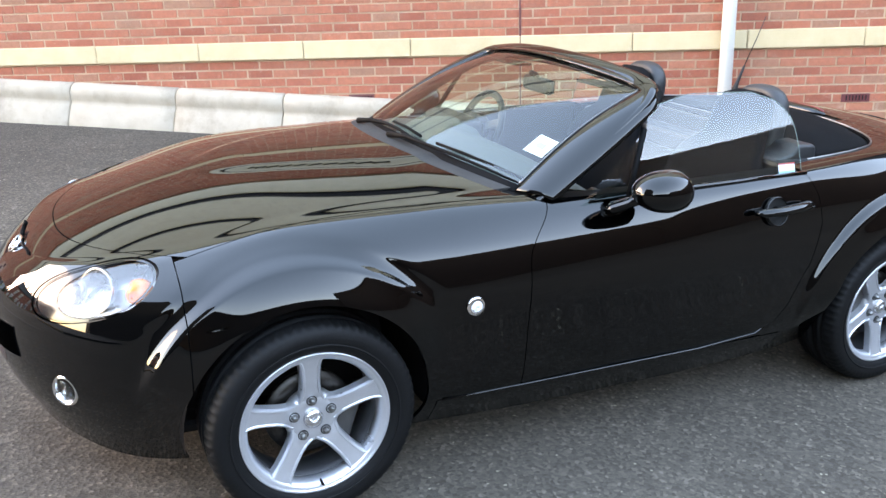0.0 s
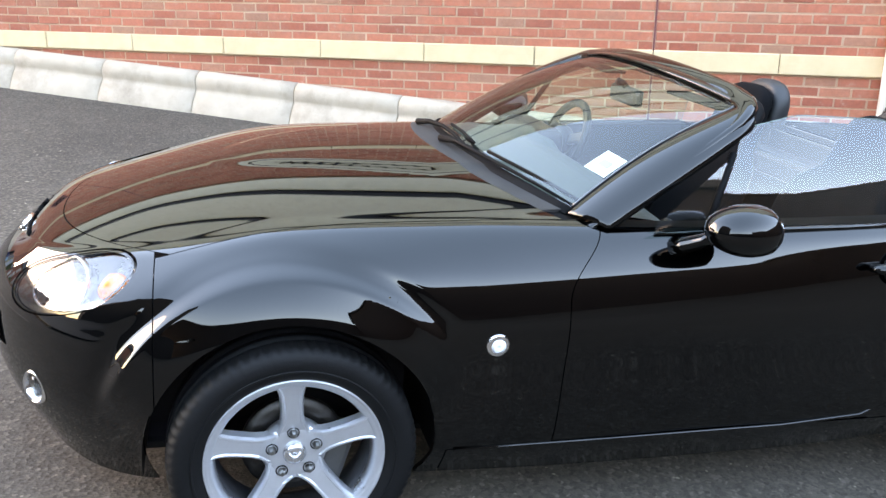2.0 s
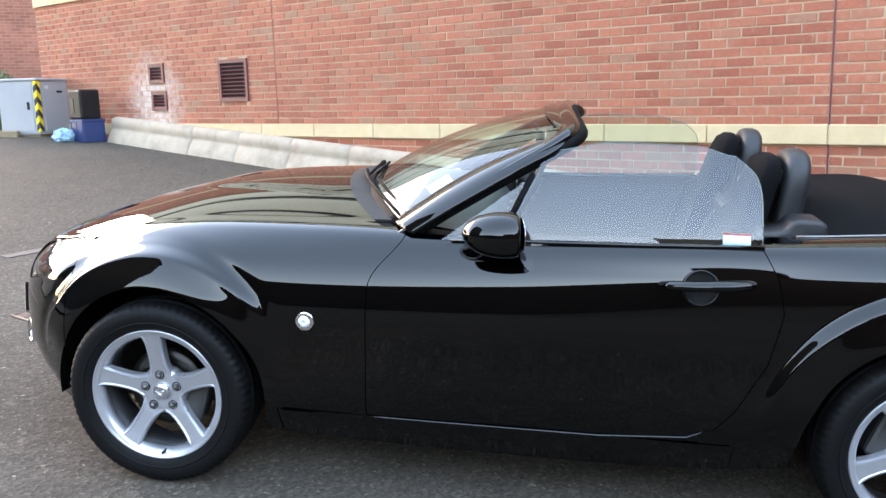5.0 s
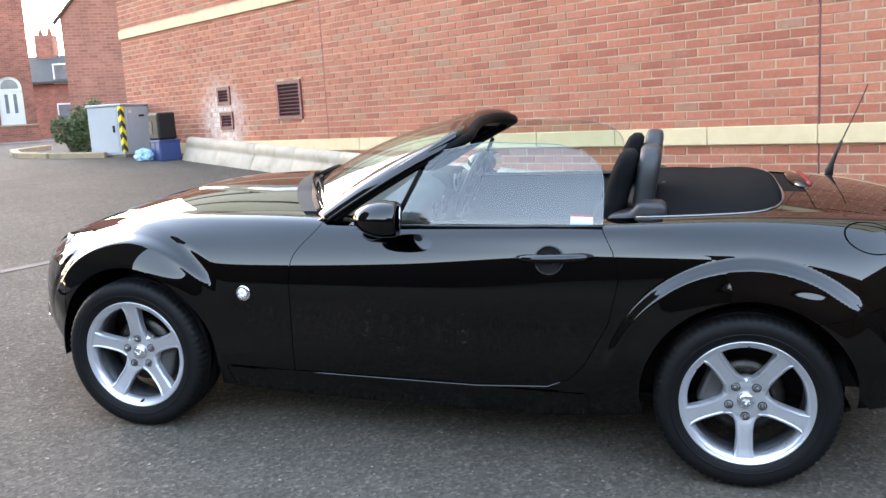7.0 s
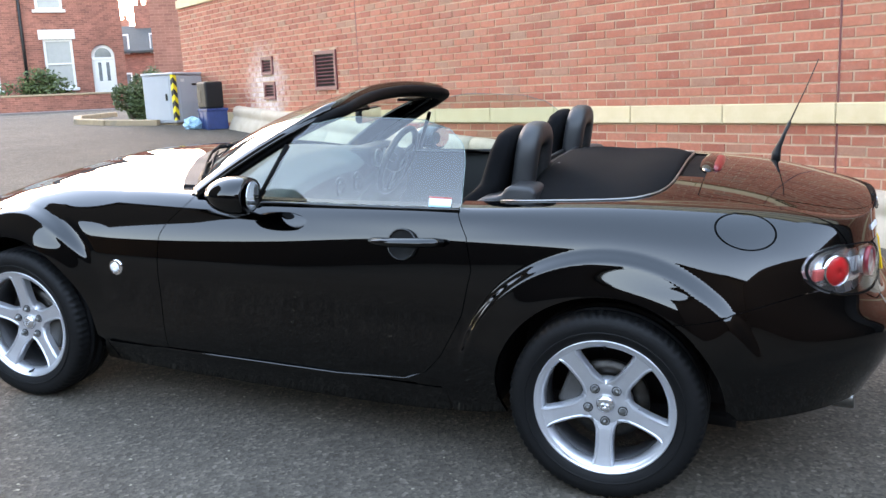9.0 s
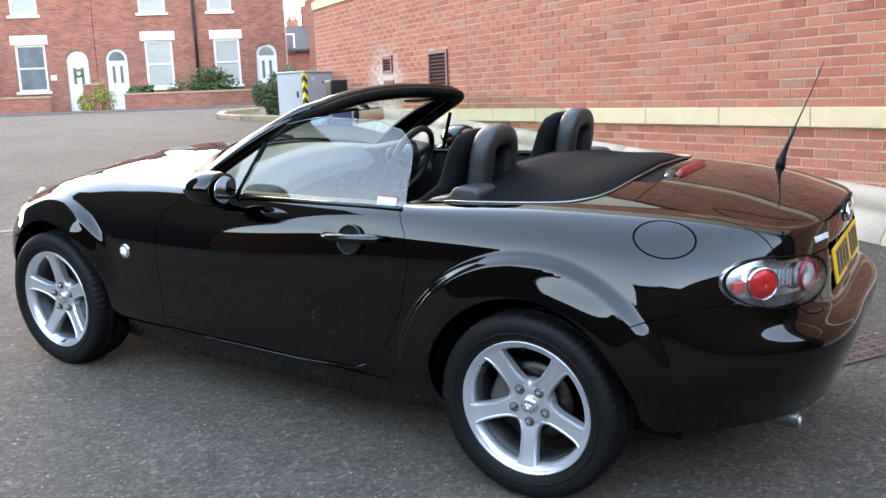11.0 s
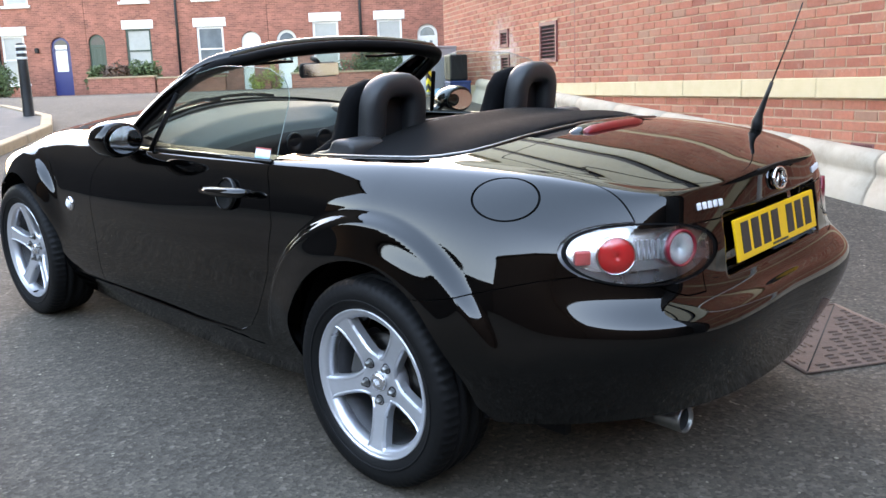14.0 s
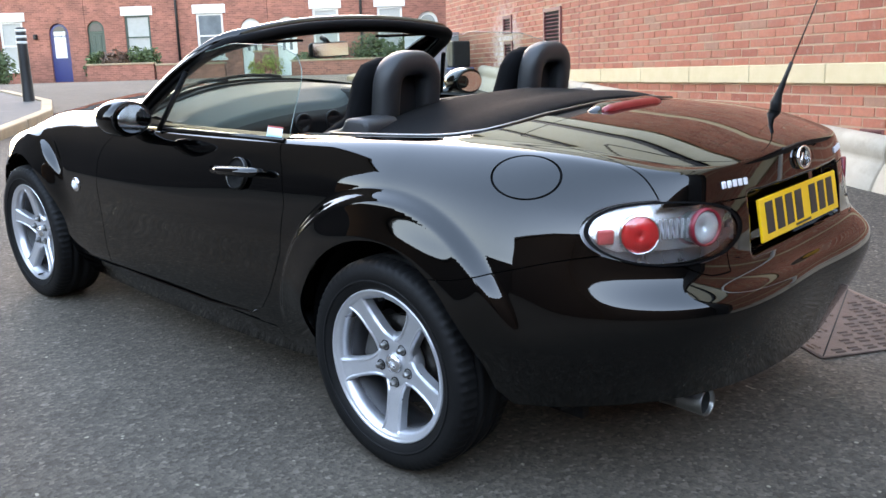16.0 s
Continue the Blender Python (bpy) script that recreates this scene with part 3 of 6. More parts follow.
def body_grid():
    tq = np.concatenate([np.linspace(TU[i], TU[i + 1], max(2, int((TU[i + 1] - TU[i]) / 0.0060)), endpoint=False) for i in range(10)] + [[TU[10]]])
    rails = [spline(TU, r, tq, (1, -1, 1)) for r in RAILS]
    crown = spline(TU, np.array(CROWN)[:, None], tq, (1,))[:, 0]
    knots = list(rails)
    f = rails[5]
    for c in (0.84, 0.62, 0.32, 0.0):
        p = f.copy()
        p[:, 1] *= c
        p[:, 2] = f[:, 2] + (crown - f[:, 2]) * (1 - c * c)
        knots.append(p)
    tv = np.array([0, .13, .33, .49, .61, .72, .83, .98, 1.19, 1.40])
    vq = np.concatenate([np.linspace(tv[i], tv[i + 1], 23 if i < 6 else 14, endpoint=False) for i in range(9)] + [[tv[-1]]])
    K = np.stack(knots, 1)
    out = np.zeros((len(tq), len(vq), 3))
    for i in range(len(tq)):
        out[i] = spline(tv, K[i], vq, (1, -1, 1), True)
    x, y, z = out[..., 0].copy(), out[..., 1].copy(), out[..., 2].copy()
    for ax in AXLES:
        dx, dz = x - ax, z - 0.30
        r = np.hypot(dx, dz)
        ang = np.arctan2(dz, np.abs(dx))
        reach = 0.490 if ax else 0.478
        fade = np.where(dx < 0, smoothstep(-0.05, 0.45, ang), smoothstep(0.25, 0.75, ang))
        if ax:
            lift = 0.025 * smoothstep(reach + .008, reach - .026, r) + 0.012 * smoothstep(reach - .015, 0.36, r)
        else:
            ledge = np.where(dx < 0, smoothstep(0.10, 0.50, ang), smoothstep(0.55, 1.10, ang))
            lift = ledge * (0.027 * smoothstep(reach + .004, reach - .024, r) - 0.006 * np.exp(-((r - reach - 0.018) / 0.018) ** 2)) + 0.012 * smoothstep(reach - .02, 0.36, r) + 0.018 * (1 - ledge) * smoothstep(reach + .01, 0.37, r)
        lift = lift * fade
        y += lift * smoothstep(0.60, 0.70, y)
    ay = np.abs(y)
    # raised middle of the bonnet
    wide = 0.33 * np.sqrt(np.clip((x + 0.20) / 0.62, 0, 1))
    z += 0.0085 * smoothstep(wide + 0.034, wide - 0.034, ay) * smoothstep(-0.22, 0.02, x) * smoothstep(0.75, 0.5, x)
    # recess for the number plate
    x -= 0.042 * smoothstep(0.302, 0.280, ay) * smoothstep(0.640, 0.664, z) * smoothstep(0.806, 0.789, z) * smoothstep(2.9, 3.0, x)
    return np.stack([x, y, z], -1), vq


GRID, VQ = body_grid()


@functools.lru_cache(None)
def full_surface(offset=0.0):
    """Left half and right half as one list of corners (x, y, z, v) and quads."""
    g = GRID.copy()
    nu, nv, _ = g.shape
    if offset:
        du, dv = np.gradient(g, axis=0), np.gradient(g, axis=1)
        nrm = np.cross(du, dv)
        nrm /= np.linalg.norm(nrm, axis=-1, keepdims=True) + 1e-9
        nrm *= np.sign(np.sum(nrm[nu // 2, 30] * np.array([0, 1, 0])) or 1)
        g = g - nrm * offset
    left = g * np.array([1, -1, 1])
    both = np.concatenate([left, g[:, ::-1][:, 1:]], 1)
    v = np.concatenate([VQ, VQ[::-1][1:]])
    m = both.shape[1]
    V = np.concatenate([both.reshape(-1, 3), np.tile(v, nu)[:, None]], 1)
    idx = np.arange(nu * m).reshape(nu, m)
    F = np.stack([idx[:-1, :-1], idx[1:, :-1], idx[1:, 1:], idx[:-1, 1:]], -1).reshape(-1, 4)
    return V, (F, [])


def clip(V, F, f):
    """Keep what has f >= 0, cutting faces along the line. F: an array of quads, and a list of other faces."""
    quads, others = F
    d = f(V)
    inside = d >= 0
    count = inside[quads].sum(1)
    extra, made, base, poly_out = [], {}, len(V), []
    mixed = [tuple(q) for q in quads[(count > 0) & (count < 4)]]
    for q in mixed + others:
        s = [inside[i] for i in q]
        if all(s):
            poly_out.append(q)
            continue
        if not any(s):
            continue
        poly = []
        for a, b in zip(q, q[1:] + q[:1]):
            if inside[a]:
                poly.append(a)
            if inside[a] != inside[b]:
                k = (min(a, b), max(a, b))
                if k not in made:
                    t = d[a] / (d[a] - d[b])
                    made[k] = base + len(extra)
                    extra.append(V[a] + t * (V[b] - V[a]))
                poly.append(made[k])
        if len(poly) > 2:
            poly_out.append(tuple(poly))
    return (np.vstack([V, extra]) if extra else V), (quads[count == 4], poly_out)


def panel(name, cuts, material, label="", surf=None, hem=0.012, parent=None, solid=0.0):
    V, F = surf or SURF
    for c in cuts:
        V, F = clip(V, F, c)
    F = [tuple(q) for q in F[0].tolist()] + F[1]
    used = sorted({i for q in F for i in q})
    at = {u: i for i, u in enumerate(used)}
    me = mesh(name, V[used][:, :3], [[at[i] for i in q] for q in F], True)
    bm = bmesh.new()
    bm.from_mesh(me)
    bmesh.ops.remove_doubles(bm, verts=bm.verts, dist=0.0004)
    bmesh.ops.dissolve_degenerate(bm, edges=bm.edges, dist=0.0002)
    bmesh.ops.recalc_face_normals(bm, faces=bm.faces)
    # outward: away from the car's core line
    tot = sum(f.normal.dot(f.calc_center_median() - Vector((max(-0.3, min(2.7, f.calc_center_median().x)), 0, 0.45))) * f.calc_area() for f in bm.faces)
    if tot < 0:
        bmesh.ops.reverse_faces(bm, faces=bm.faces)
    bm.normal_update()
    if hem:
        rim = [e for e in bm.edges if e.is_boundary]
        nr = {v: v.normal.copy() for e in rim for v in e.verts}
        r = bmesh.ops.extrude_edge_only(bm, edges=rim)
        for e in rim:
            e.smooth = False
        src = {}
        for e in rim:
            for v in e.verts:
                src[tuple(round(c, 6) for c in v.co)] = nr[v]
        for v in [g for g in r["geom"] if isinstance(g, bmesh.types.BMVert)]:
            n = src.get(tuple(round(c, 6) for c in v.co))
            if n is not None:
                v.co -= n * hem
    for f in bm.faces:
        f.smooth = True
    ob = part(name, bm, material, parent or CAR, label)
    if solid:
        thick(ob, solid)
    return ob


SURF = full_surface()
G = 0.0016
X, Y, Z, VV = (lambda V: V[:, 0]), (lambda V: V[:, 1]), (lambda V: V[:, 2]), (lambda V: V[:, 3])
door_front = lambda z: 0.683 + 0.105 * smoothstep(0.68, 0.87, z) ** 1.4
DZ, DX = (0.16, 0.305, 0.335, 0.40, 0.55, 0.70, 0.80, 0.88, 1.0), (1.60, 1.66, 1.735, 1.79, 1.865, 1.895, 1.873, 1.828, 1.75)
door_rear = lambda z: np.interp(z, DZ, DX)
arch = lambda V: np.minimum(*[np.hypot(X(V) - a, Z(V) - 0.312) - 0.352 for a in AXLES])
side = lambda sgn: (lambda V: sgn * Y(V) - 0.05)
hood_front = lambda V: X(V) - (-0.60 + 0.31 * (np.abs(Y(V)) / 0.6) ** 2.4)
hood_half = lambda V: np.interp(X(V), (-0.6, -0.3, 0.0, 0.45, 0.7), (0.55, 0.60, 0.625, 0.645, 0.66))
hood_back = lambda V: (0.455 + 0.24 * (np.abs(Y(V)) / 0.655) ** 2) - X(V)
cowl_back = lambda V: (0.58 + 0.22 * (np.abs(Y(V)) / 0.66) ** 2) - X(V)


def lens_field(c, a, half, b, tall):
    """Distance-like field of an oval on the left of the car, mirrored to the right."""
    c, a, b = np.array(c), np.array(a, float), np.array(b, float)
    a /= np.linalg.norm(a)
    b -= a * (a @ b)
    b /= np.linalg.norm(b)

    def f(V):
        p = np.stack([X(V), -np.abs(Y(V)), Z(V)], 1) - c
        u, w = (p @ a) / half, (p @ b) / tall
        return (1 - np.sqrt(np.abs(u) ** 2.3 + np.abs(w) ** 2.1)) * tall
    return f


inner = lens_field((-0.487, -0.543, 0.670), (0.27, -0.25, 0.10), 0.150, (0.0, 0.0, 1.0), 0.055)
head = lens_field((-0.524, -0.507, 0.659), (0.27, -0.25, 0.10), 0.198, (0.0, 0.0, 1.0), 0.064)
tail = lens_field((2.992, -0.522, 0.737), (0.20, 0.335, -0.015), 0.208, (0.0, 0.0, 1.0), 0.074)
fuel_c = np.array((2.700, -0.69, 0.862))
fuel = lambda V: np.linalg.norm((np.stack([X(V), Y(V), Z(V)], 1) - fuel_c) * np.array((1.0, 1.15, 1.5)), axis=1) - 0.088
tonneau = lambda V: 1 - (np.abs((X(V) - 1.555) / 0.895) ** 6 + np.abs(Y(V) / 0.655) ** 6) ** (1 / 6)
bump_r = lambda V: Z(V) - (0.605 + 0.09 * smoothstep(2.5, 2.95, X(V)) - 0.065 * smoothstep(0.62, 0.45, np.abs(Y(V))) * smoothstep(2.9, 3.0, X(V)))
lid_edge = lambda V: np.maximum(0.545 - 0.03 * smoothstep(2.9, 2.5, X(V)) - np.abs(Y(V)), -1)
on_lid = lambda V: np.minimum(np.minimum(X(V) - 2.545, lid_edge(V)), np.where(X(V) > 2.9, Z(V) - 0.795, 1))
plus = lambda f, k=1.0: (lambda V: f(V) * k - G)
minus = lambda f, k=1.0: (lambda V: -f(V) * k - G)

for name, sg in (("left", -1), ("right", 1)):
    s = side(sg)
    panel("front_fender", [s, plus(lambda V: X(V) + 0.325), plus(lambda V: door_front(Z(V)) - X(V)), plus(arch), minus(head), plus(lambda V: np.abs(Y(V)) - hood_half(V)), lambda V: 0.86 - VV(V), minus(lambda V: np.minimum(X(V) - 0.39, 0.281 - Z(V)))], BLACK)
    panel("door", [s, plus(lambda V: X(V) - door_front(Z(V))), plus(lambda V: door_rear(Z(V)) - X(V)), plus(lambda V: Z(V) - 0.284), lambda V: 0.735 - VV(V)], BLACK)
    panel("side_sill", [s, lambda V: X(V) - 0.392, lambda V: 1.80 - X(V), lambda V: 0.279 - Z(V), arch], BLACK)
    cuts = [s, plus(lambda V: X(V) - np.where(Z(V) < 0.284, 1.80, door_rear(Z(V)))), plus(arch), minus(tail), lambda V: -tonneau(V) - 0.008, minus(on_lid), plus(lambda V: np.where(X(V) > 2.4, bump_r(V), 1)), plus(lambda V: np.where(np.abs(Y(V)) < 0.30, -1.0, np.where(X(V) > 3.0, np.abs(Y(V)) - 0.40, 1.0)))]
    if sg < 0:
        cuts.append(lambda V: fuel(V) - 0.0045)
    panel("rear_fender", cuts, BLACK)
panel("fuel_flap", [side(-1), lambda V: -fuel(V) - 0.002], BLACK)
panel("bonnet", [plus(hood_front), plus(lambda V: hood_half(V) - np.abs(Y(V))), hood_back, lambda V: VV(V) - 0.70], BLACK)
panel("front_bumper", [lambda V: np.maximum(-0.325 - X(V), -1) - G, plus(arch), minus(head), minus(lambda V: np.minimum(np.minimum(hood_front(V), VV(V) - 0.70), 1))], BLACK, hem=0.002)
panel("boot_lid", [plus(on_lid), lambda V: VV(V) - 0.60, lambda V: -tonneau(V) - 0.008], BLACK)
panel("rear_bumper", [lambda V: X(V) - 2.45, lambda V: Z(V) - 0.36 + 0.30 * smoothstep(2.62, 2.95, X(V)), plus(arch), minus(tail), minus(on_lid), plus(lambda V: np.maximum(-bump_r(V), np.where(X(V) > 2.95, 0.40 - np.abs(Y(V)), -1)))], BLACK, hem=0.004)
panel("scuttle", [lambda V: -hood_back(V), cowl_back, lambda V: VV(V) - 0.74, lambda V: 0.60 - np.abs(Y(V))], SCUTTLE, "dark grey plastic scuttle under the windscreen")
# dark inner shell behind the shut lines
panel("inner_shell", [lambda V: arch(V) - 0.004, lambda V: -tonneau(V) - 0.02, lambda V: -head(V) - 0.02, lambda V: -tail(V) - 0.02], SEAL, surf=full_surface(0.008), hem=0)


def skin(x=None, y=None, z=None, low=-9.0, high=9.0):
    """The body's point nearest to the two coordinates given, with its outward normal, on the left side."""
    g = GRID
    d = np.zeros(g.shape[:2])
    for k, w in enumerate((x, y, z)):
        if w is not None:
            d += (g[..., k] - abs(w) if k == 1 else g[..., k] - w) ** 2
    d += ((g[..., 0] < low) | (g[..., 0] > high)) * 99
    i, j = np.unravel_index(np.argmin(d), d.shape)
    i, j = min(max(i, 1), g.shape[0] - 2), min(max(j, 1), g.shape[1] - 2)
    n = np.cross(g[i + 1, j] - g[i - 1, j], g[i, j + 1] - g[i, j - 1])
    n /= np.linalg.norm(n)
    p = g[i, j] * np.array([1, -1, 1])
    n = n * np.array([1, -1, 1])
    if n @ (p - np.array([min(max(p[0], -0.2), 2.6), 0, 0.45])) < 0:
        n = -n
    return Vector(p), Vector(n)


# ---- lamps ----
LAMPMETAL = plain("lamp_metal", (0.36, 0.36, 0.37), 0.25, 0.9, 0.1, relief=0)
LAMPSILVER = plain("lamp_silver", (0.30, 0.30, 0.31), 0.28, 0.8, 0.15, relief=0)


def lamp_bowl(name, c, depth, r, material, parent, direction):
    """A round reflector bowl that opens towards direction."""
    prof = [(0.004, depth), (r * 0.45, depth * 0.82), (r * 0.8, depth * 0.4), (r, 0.0), (r * 1.03, 0.003), (r * 1.03, 0.012), (r * 0.5, depth + 0.006), (0.004, depth + 0.008)]
    m = Vector(direction).to_track_quat("-Y", "Z").to_matrix().to_4x4()
    m.translation = c
    return part(name, lathe(prof, 32, "Y", name=name), material, parent, at=m)


fog_p = skin(None, 0.528, 0.380, high=0)[0]
for sg in (-1, 1):
    panel("headlight_bezel", [side(sg), plus(head), minus(inner)], BEZEL, "black plastic surround of the headlight", surf=full_surface(0.006), hem=0.01)
    lamp_ob = panel("headlight", [side(sg), plus(inner, 1.0)], LENS, "clear headlight with amber indicator", surf=full_surface(0.001), hem=0, solid=0.003)
    panel("headlight_trim", [side(sg), plus(head), lambda V: 0.004 - head(V)], BLACK, surf=full_surface(0.0015), hem=0, parent=lamp_ob)
    panel("headlight_housing", [side(sg), lambda V: head(V) + 0.006], LAMPSILVER, surf=full_surface(0.055), hem=0.0, parent=lamp_ob)
    lamp_bowl("reflector", (-0.525, sg * 0.515, 0.660), 0.05, 0.062, LAMPMETAL, lamp_ob, (-0.75, sg * 0.55, 0.25))
    lamp_bowl("reflector", (-0.575, sg * 0.455, 0.642), 0.03, 0.036, LAMPMETAL, lamp_ob, (-0.85, sg * 0.4, 0.25))
    part("indicator", lathe([(0.002, -0.045), (0.024, -0.036), (0.038, 0.0), (0.034, 0.015), (0.002, 0.02)], 20, "Y", name="indicator"), plain("amber_plastic", (0.80, 0.15, 0.01), 0.3, 0, 0.05, relief=0), lamp_ob, "amber indicator", at=pose(-0.415, sg * 0.592, 0.670, 0, 0, sg * 35))
    # fog lamp
    fog = part("fog_lamp", lathe([(0.055, -0.012), (0.063, -0.004), (0.060, 0.02), (0.04, 0.045), (0.002, 0.055), (0.002, 0.05), (0.036, 0.038), (0.05, 0.0)], 32, "Y", name="fog_lamp"), CHROME, CAR, "round chrome fog lamp", at=Matrix.Translation((fog_p.x, -sg * fog_p.y, fog_p.z)) @ Vector((-0.72, sg * 0.68, 0.02)).to_track_quat("-Y", "Z").to_matrix().to_4x4() @ Matrix.Scale(0.72, 4))
    part("fog_lens", lathe([(0.001, -0.012), (0.03, -0.009), (0.05, 0.0), (0.05, 0.003), (0.001, -0.006)], 28, "Y", name="fog_lens"), LENS, fog)
    # rear lamp cluster
    tl = panel("tail_light", [side(sg), plus(tail)], LENS, "clear tail light with round red lamps", surf=full_surface(0.001), hem=0, solid=0.003)
    panel("tail_light_trim", [side(sg), plus(tail), lambda V: 0.006 - tail(V)], SEAL, surf=full_surface(-0.0015), hem=0, parent=tl)
    panel("tail_light_housing", [side(sg), lambda V: tail(V) + 0.006], LAMPSILVER, surf=full_surface(0.046), hem=0, parent=tl)
    panel("tail_light_reflector", [side(sg), lambda V: tail(V) - 0.012, lambda V: Z(V) - 0.692, lambda V: np.abs(Y(V)) - 0.42], plain("tail_reflector", (0.78, 0.79, 0.80), 0.22, 0.9, 0.05, relief=0), "silver reflector", surf=full_surface(0.036), hem=0.006, parent=tl)
    for k in range(6):
        part("reflector_rib", box_bm((-0.003, -0.002, -0.024), (0.003, 0.002, 0.024), 0.001, 1), ALLOY, tl, at=pose(2.982 + 0.0085 * k, sg * (0.540 - 0.0115 * k), 0.742, 0, 0, -sg * 35))
    for cx, cy, r, red in ((2.958, 0.588, 0.043, True), (3.050, 0.452, 0.046, False)):
        d = (0.66 if red else 0.95, sg * (0.72 if red else 0.30), 0.06)
        m = Matrix.Translation((cx, sg * cy, 0.735 if red else 0.742)) @ Vector(d).to_track_quat("-Y", "Z").to_matrix().to_4x4()
        if red:
            part("red_lamp", lathe([(0.001, -0.012), (r * 0.5, -0.010), (r * 0.9, -0.004), (r, 0.0), (r, 0.03), (0.001, 0.032)], 32, "Y", name="red_lamp"), plain("red_plastic", (0.62, 0.016, 0.016), 0.2, 0, 0.05, relief=0), tl, "round red lamp", at=m)
            part("lamp_rim", lathe([(r, -0.003), (r + 0.004, -0.005), (r + 0.004, 0.03), (r, 0.03)], 32, "Y", name="lamp_rim"), CHROME, tl, at=m)
        else:
            part("red_ring", lathe([(r - 0.006, -0.010), (r - 0.001, -0.012), (r, -0.004), (r, 0.004), (r - 0.007, 0.004)], 36, "Y", name="red_ring"), plain("red_ring_plastic", (0.22, 0.010, 0.020), 0.3, 0, 0.05, relief=0), tl, "red ring lamp", at=m)
            part("reverse_lamp", lathe([(0.001, 0.004), (r * 0.5, 0.001), (r * 0.86, -0.006), (r * 0.86, 0.02), (0.001, 0.022)], 32, "Y", name="reverse_lamp"), plain("pale_lens", (0.55, 0.60, 0.60), 0.15, 0.3, 0.05, relief=0), tl, at=m)
    part("side_reflector", box_bm((-0.019, -0.008, -0.017), (0.019, 0.008, 0.017), 0.003, 1), REDP, tl, at=pose(2.904, sg * 0.650, 0.733, 0, 0, -sg * 52))
    # side repeater
    rp = part("side_repeater", lathe([(0.001, -0.010), (0.018, -0.009), (0.024, -0.004), (0.027, -0.006), (0.030, -0.001), (0.030, 0.012), (0.001, 0.012)], 32, "Y", name="side_repeater"), CHROME, CAR, "round chrome side repeater", at=pose(0.493, sg * 0.8225, 0.586, 0, 0, 180 if sg > 0 else 0))
    part("repeater_lens", lathe([(0.001, -0.014), (0.012, -0.013), (0.019, -0.009), (0.019, 0.0), (0.001, 0.0)], 24, "Y", name="repeater_lens"), plain("repeater_plastic", (0.75, 0.76, 0.78), 0.2, 0, 0.03, relief=0), rp)

# high brake light on the boot lid
bl = part("brake_light", lathe([(0.001, -0.165), (0.012, -0.155), (0.020, -0.12), (0.022, 0.0), (0.020, 0.12), (0.012, 0.155), (0.001, 0.165)], 20, "Y", name="brake_light"), plain("brake_red", (0.20, 0.004, 0.007), 0.3, 0, 0.1, relief=0), CAR, "slim red high brake light", at=pose(2.572, 0, 0.953, 0, 12, 0))
part("brake_light_base", lathe([(0.001, -0.20), (0.010, -0.185), (0.024, -0.13), (0.027, 0.0), (0.024, 0.13), (0.010, 0.185), (0.001, 0.20)], 20, "Y", name="brake_light_base"), BLACK, bl, "black hump that carries the brake light", at=pose(-0.022, 0, -0.008) @ Matrix.Diagonal((1.5, 1.0, 1.0, 1)))
# aerial
aer = part("aerial", tube([(2.767, 0.598, 0.89), (2.767, 0.598, 0.925), (2.775, 0.597, 0.955), (2.79, 0.596, 1.0), (2.81, 0.594, 1.06)], [0.02, 0.019, 0.012, 0.008, 0.006], 14, "aerial", up=(1, 0, 0)), TRIM, CAR, "black whip aerial on the boot lid")
part("aerial_rod", tube([(2.81, 0.594, 1.06), (2.86, 0.586, 1.20), (2.897, 0.58, 1.315)], [0.0028, 0.0024, 0.002], 8, "aerial_rod"), TRIM, aer)

# exhaust, plate, badges
ex = part("exhaust_tip", lathe([(0.031, -0.17), (0.034, -0.10), (0.040, -0.03), (0.0385, -0.026), (0.0355, -0.03), (0.031, -0.16)], 40, "X", name="exhaust_tip"), STEEL, CAR, "round polished steel exhaust tip", at=pose(3.086, -0.390, 0.270, 0, -5, -2) @ Matrix.Scale(0.92, 4))
part("exhaust_inside", lathe([(0.0345, -0.040), (0.0305, -0.14), (0.001, -0.14), (0.001, -0.15), (0.0312, -0.15), (0.0352, -0.040)], 28, "X", name="exhaust_inside"), DARK, ex)
tilt = pose(3.102, 0, 0.725, 0, -12, 0)
plate = part("number_plate", box_bm((-0.004, -0.26, -0.0555), (0.004, 0.26, 0.0555), 0.003, 1), YELLOW, CAR, "yellow rear number plate with black bars", at=tilt)
for k, yy in enumerate((-0.205, -0.143, -0.081, -0.019, 0.078, 0.14, 0.202)):
    part("plate_bar", box_bm((0.0042, yy - 0.022, -0.037), (0.0055, yy + 0.022, 0.043)), INK, plate)
part("plate_bar", box_bm((0.0042, -0.05, -0.049), (0.0055, 0.05, -0.043)), INK, plate)
part("plate_bracket", box_bm((-0.016, -0.20, -0.04), (-0.004, 0.20, 0.04), 0.004, 1), TRIM, CAR, at=tilt)
fp = part("number_plate", box_bm((-0.006, -0.26, -0.0555), (-0.003, 0.26, 0.0555), 0.001, 1), WHITE, CAR, "white front number plate with black bars", at=pose(-0.826, 0, 0.42, 0, 4, 0))
part("plate_holder", box_bm((-0.003, -0.265, -0.060), (0.010, 0.265, 0.060), 0.003, 1), TRIM, fp, "black plastic plate holder")
for yy in (-0.2, -0.14, -0.08, -0.02, 0.08, 0.14, 0.2):
    part("plate_bar", box_bm((-0.0075, yy - 0.021, -0.035), (-0.0062, yy + 0.021, 0.035)), INK, fp)
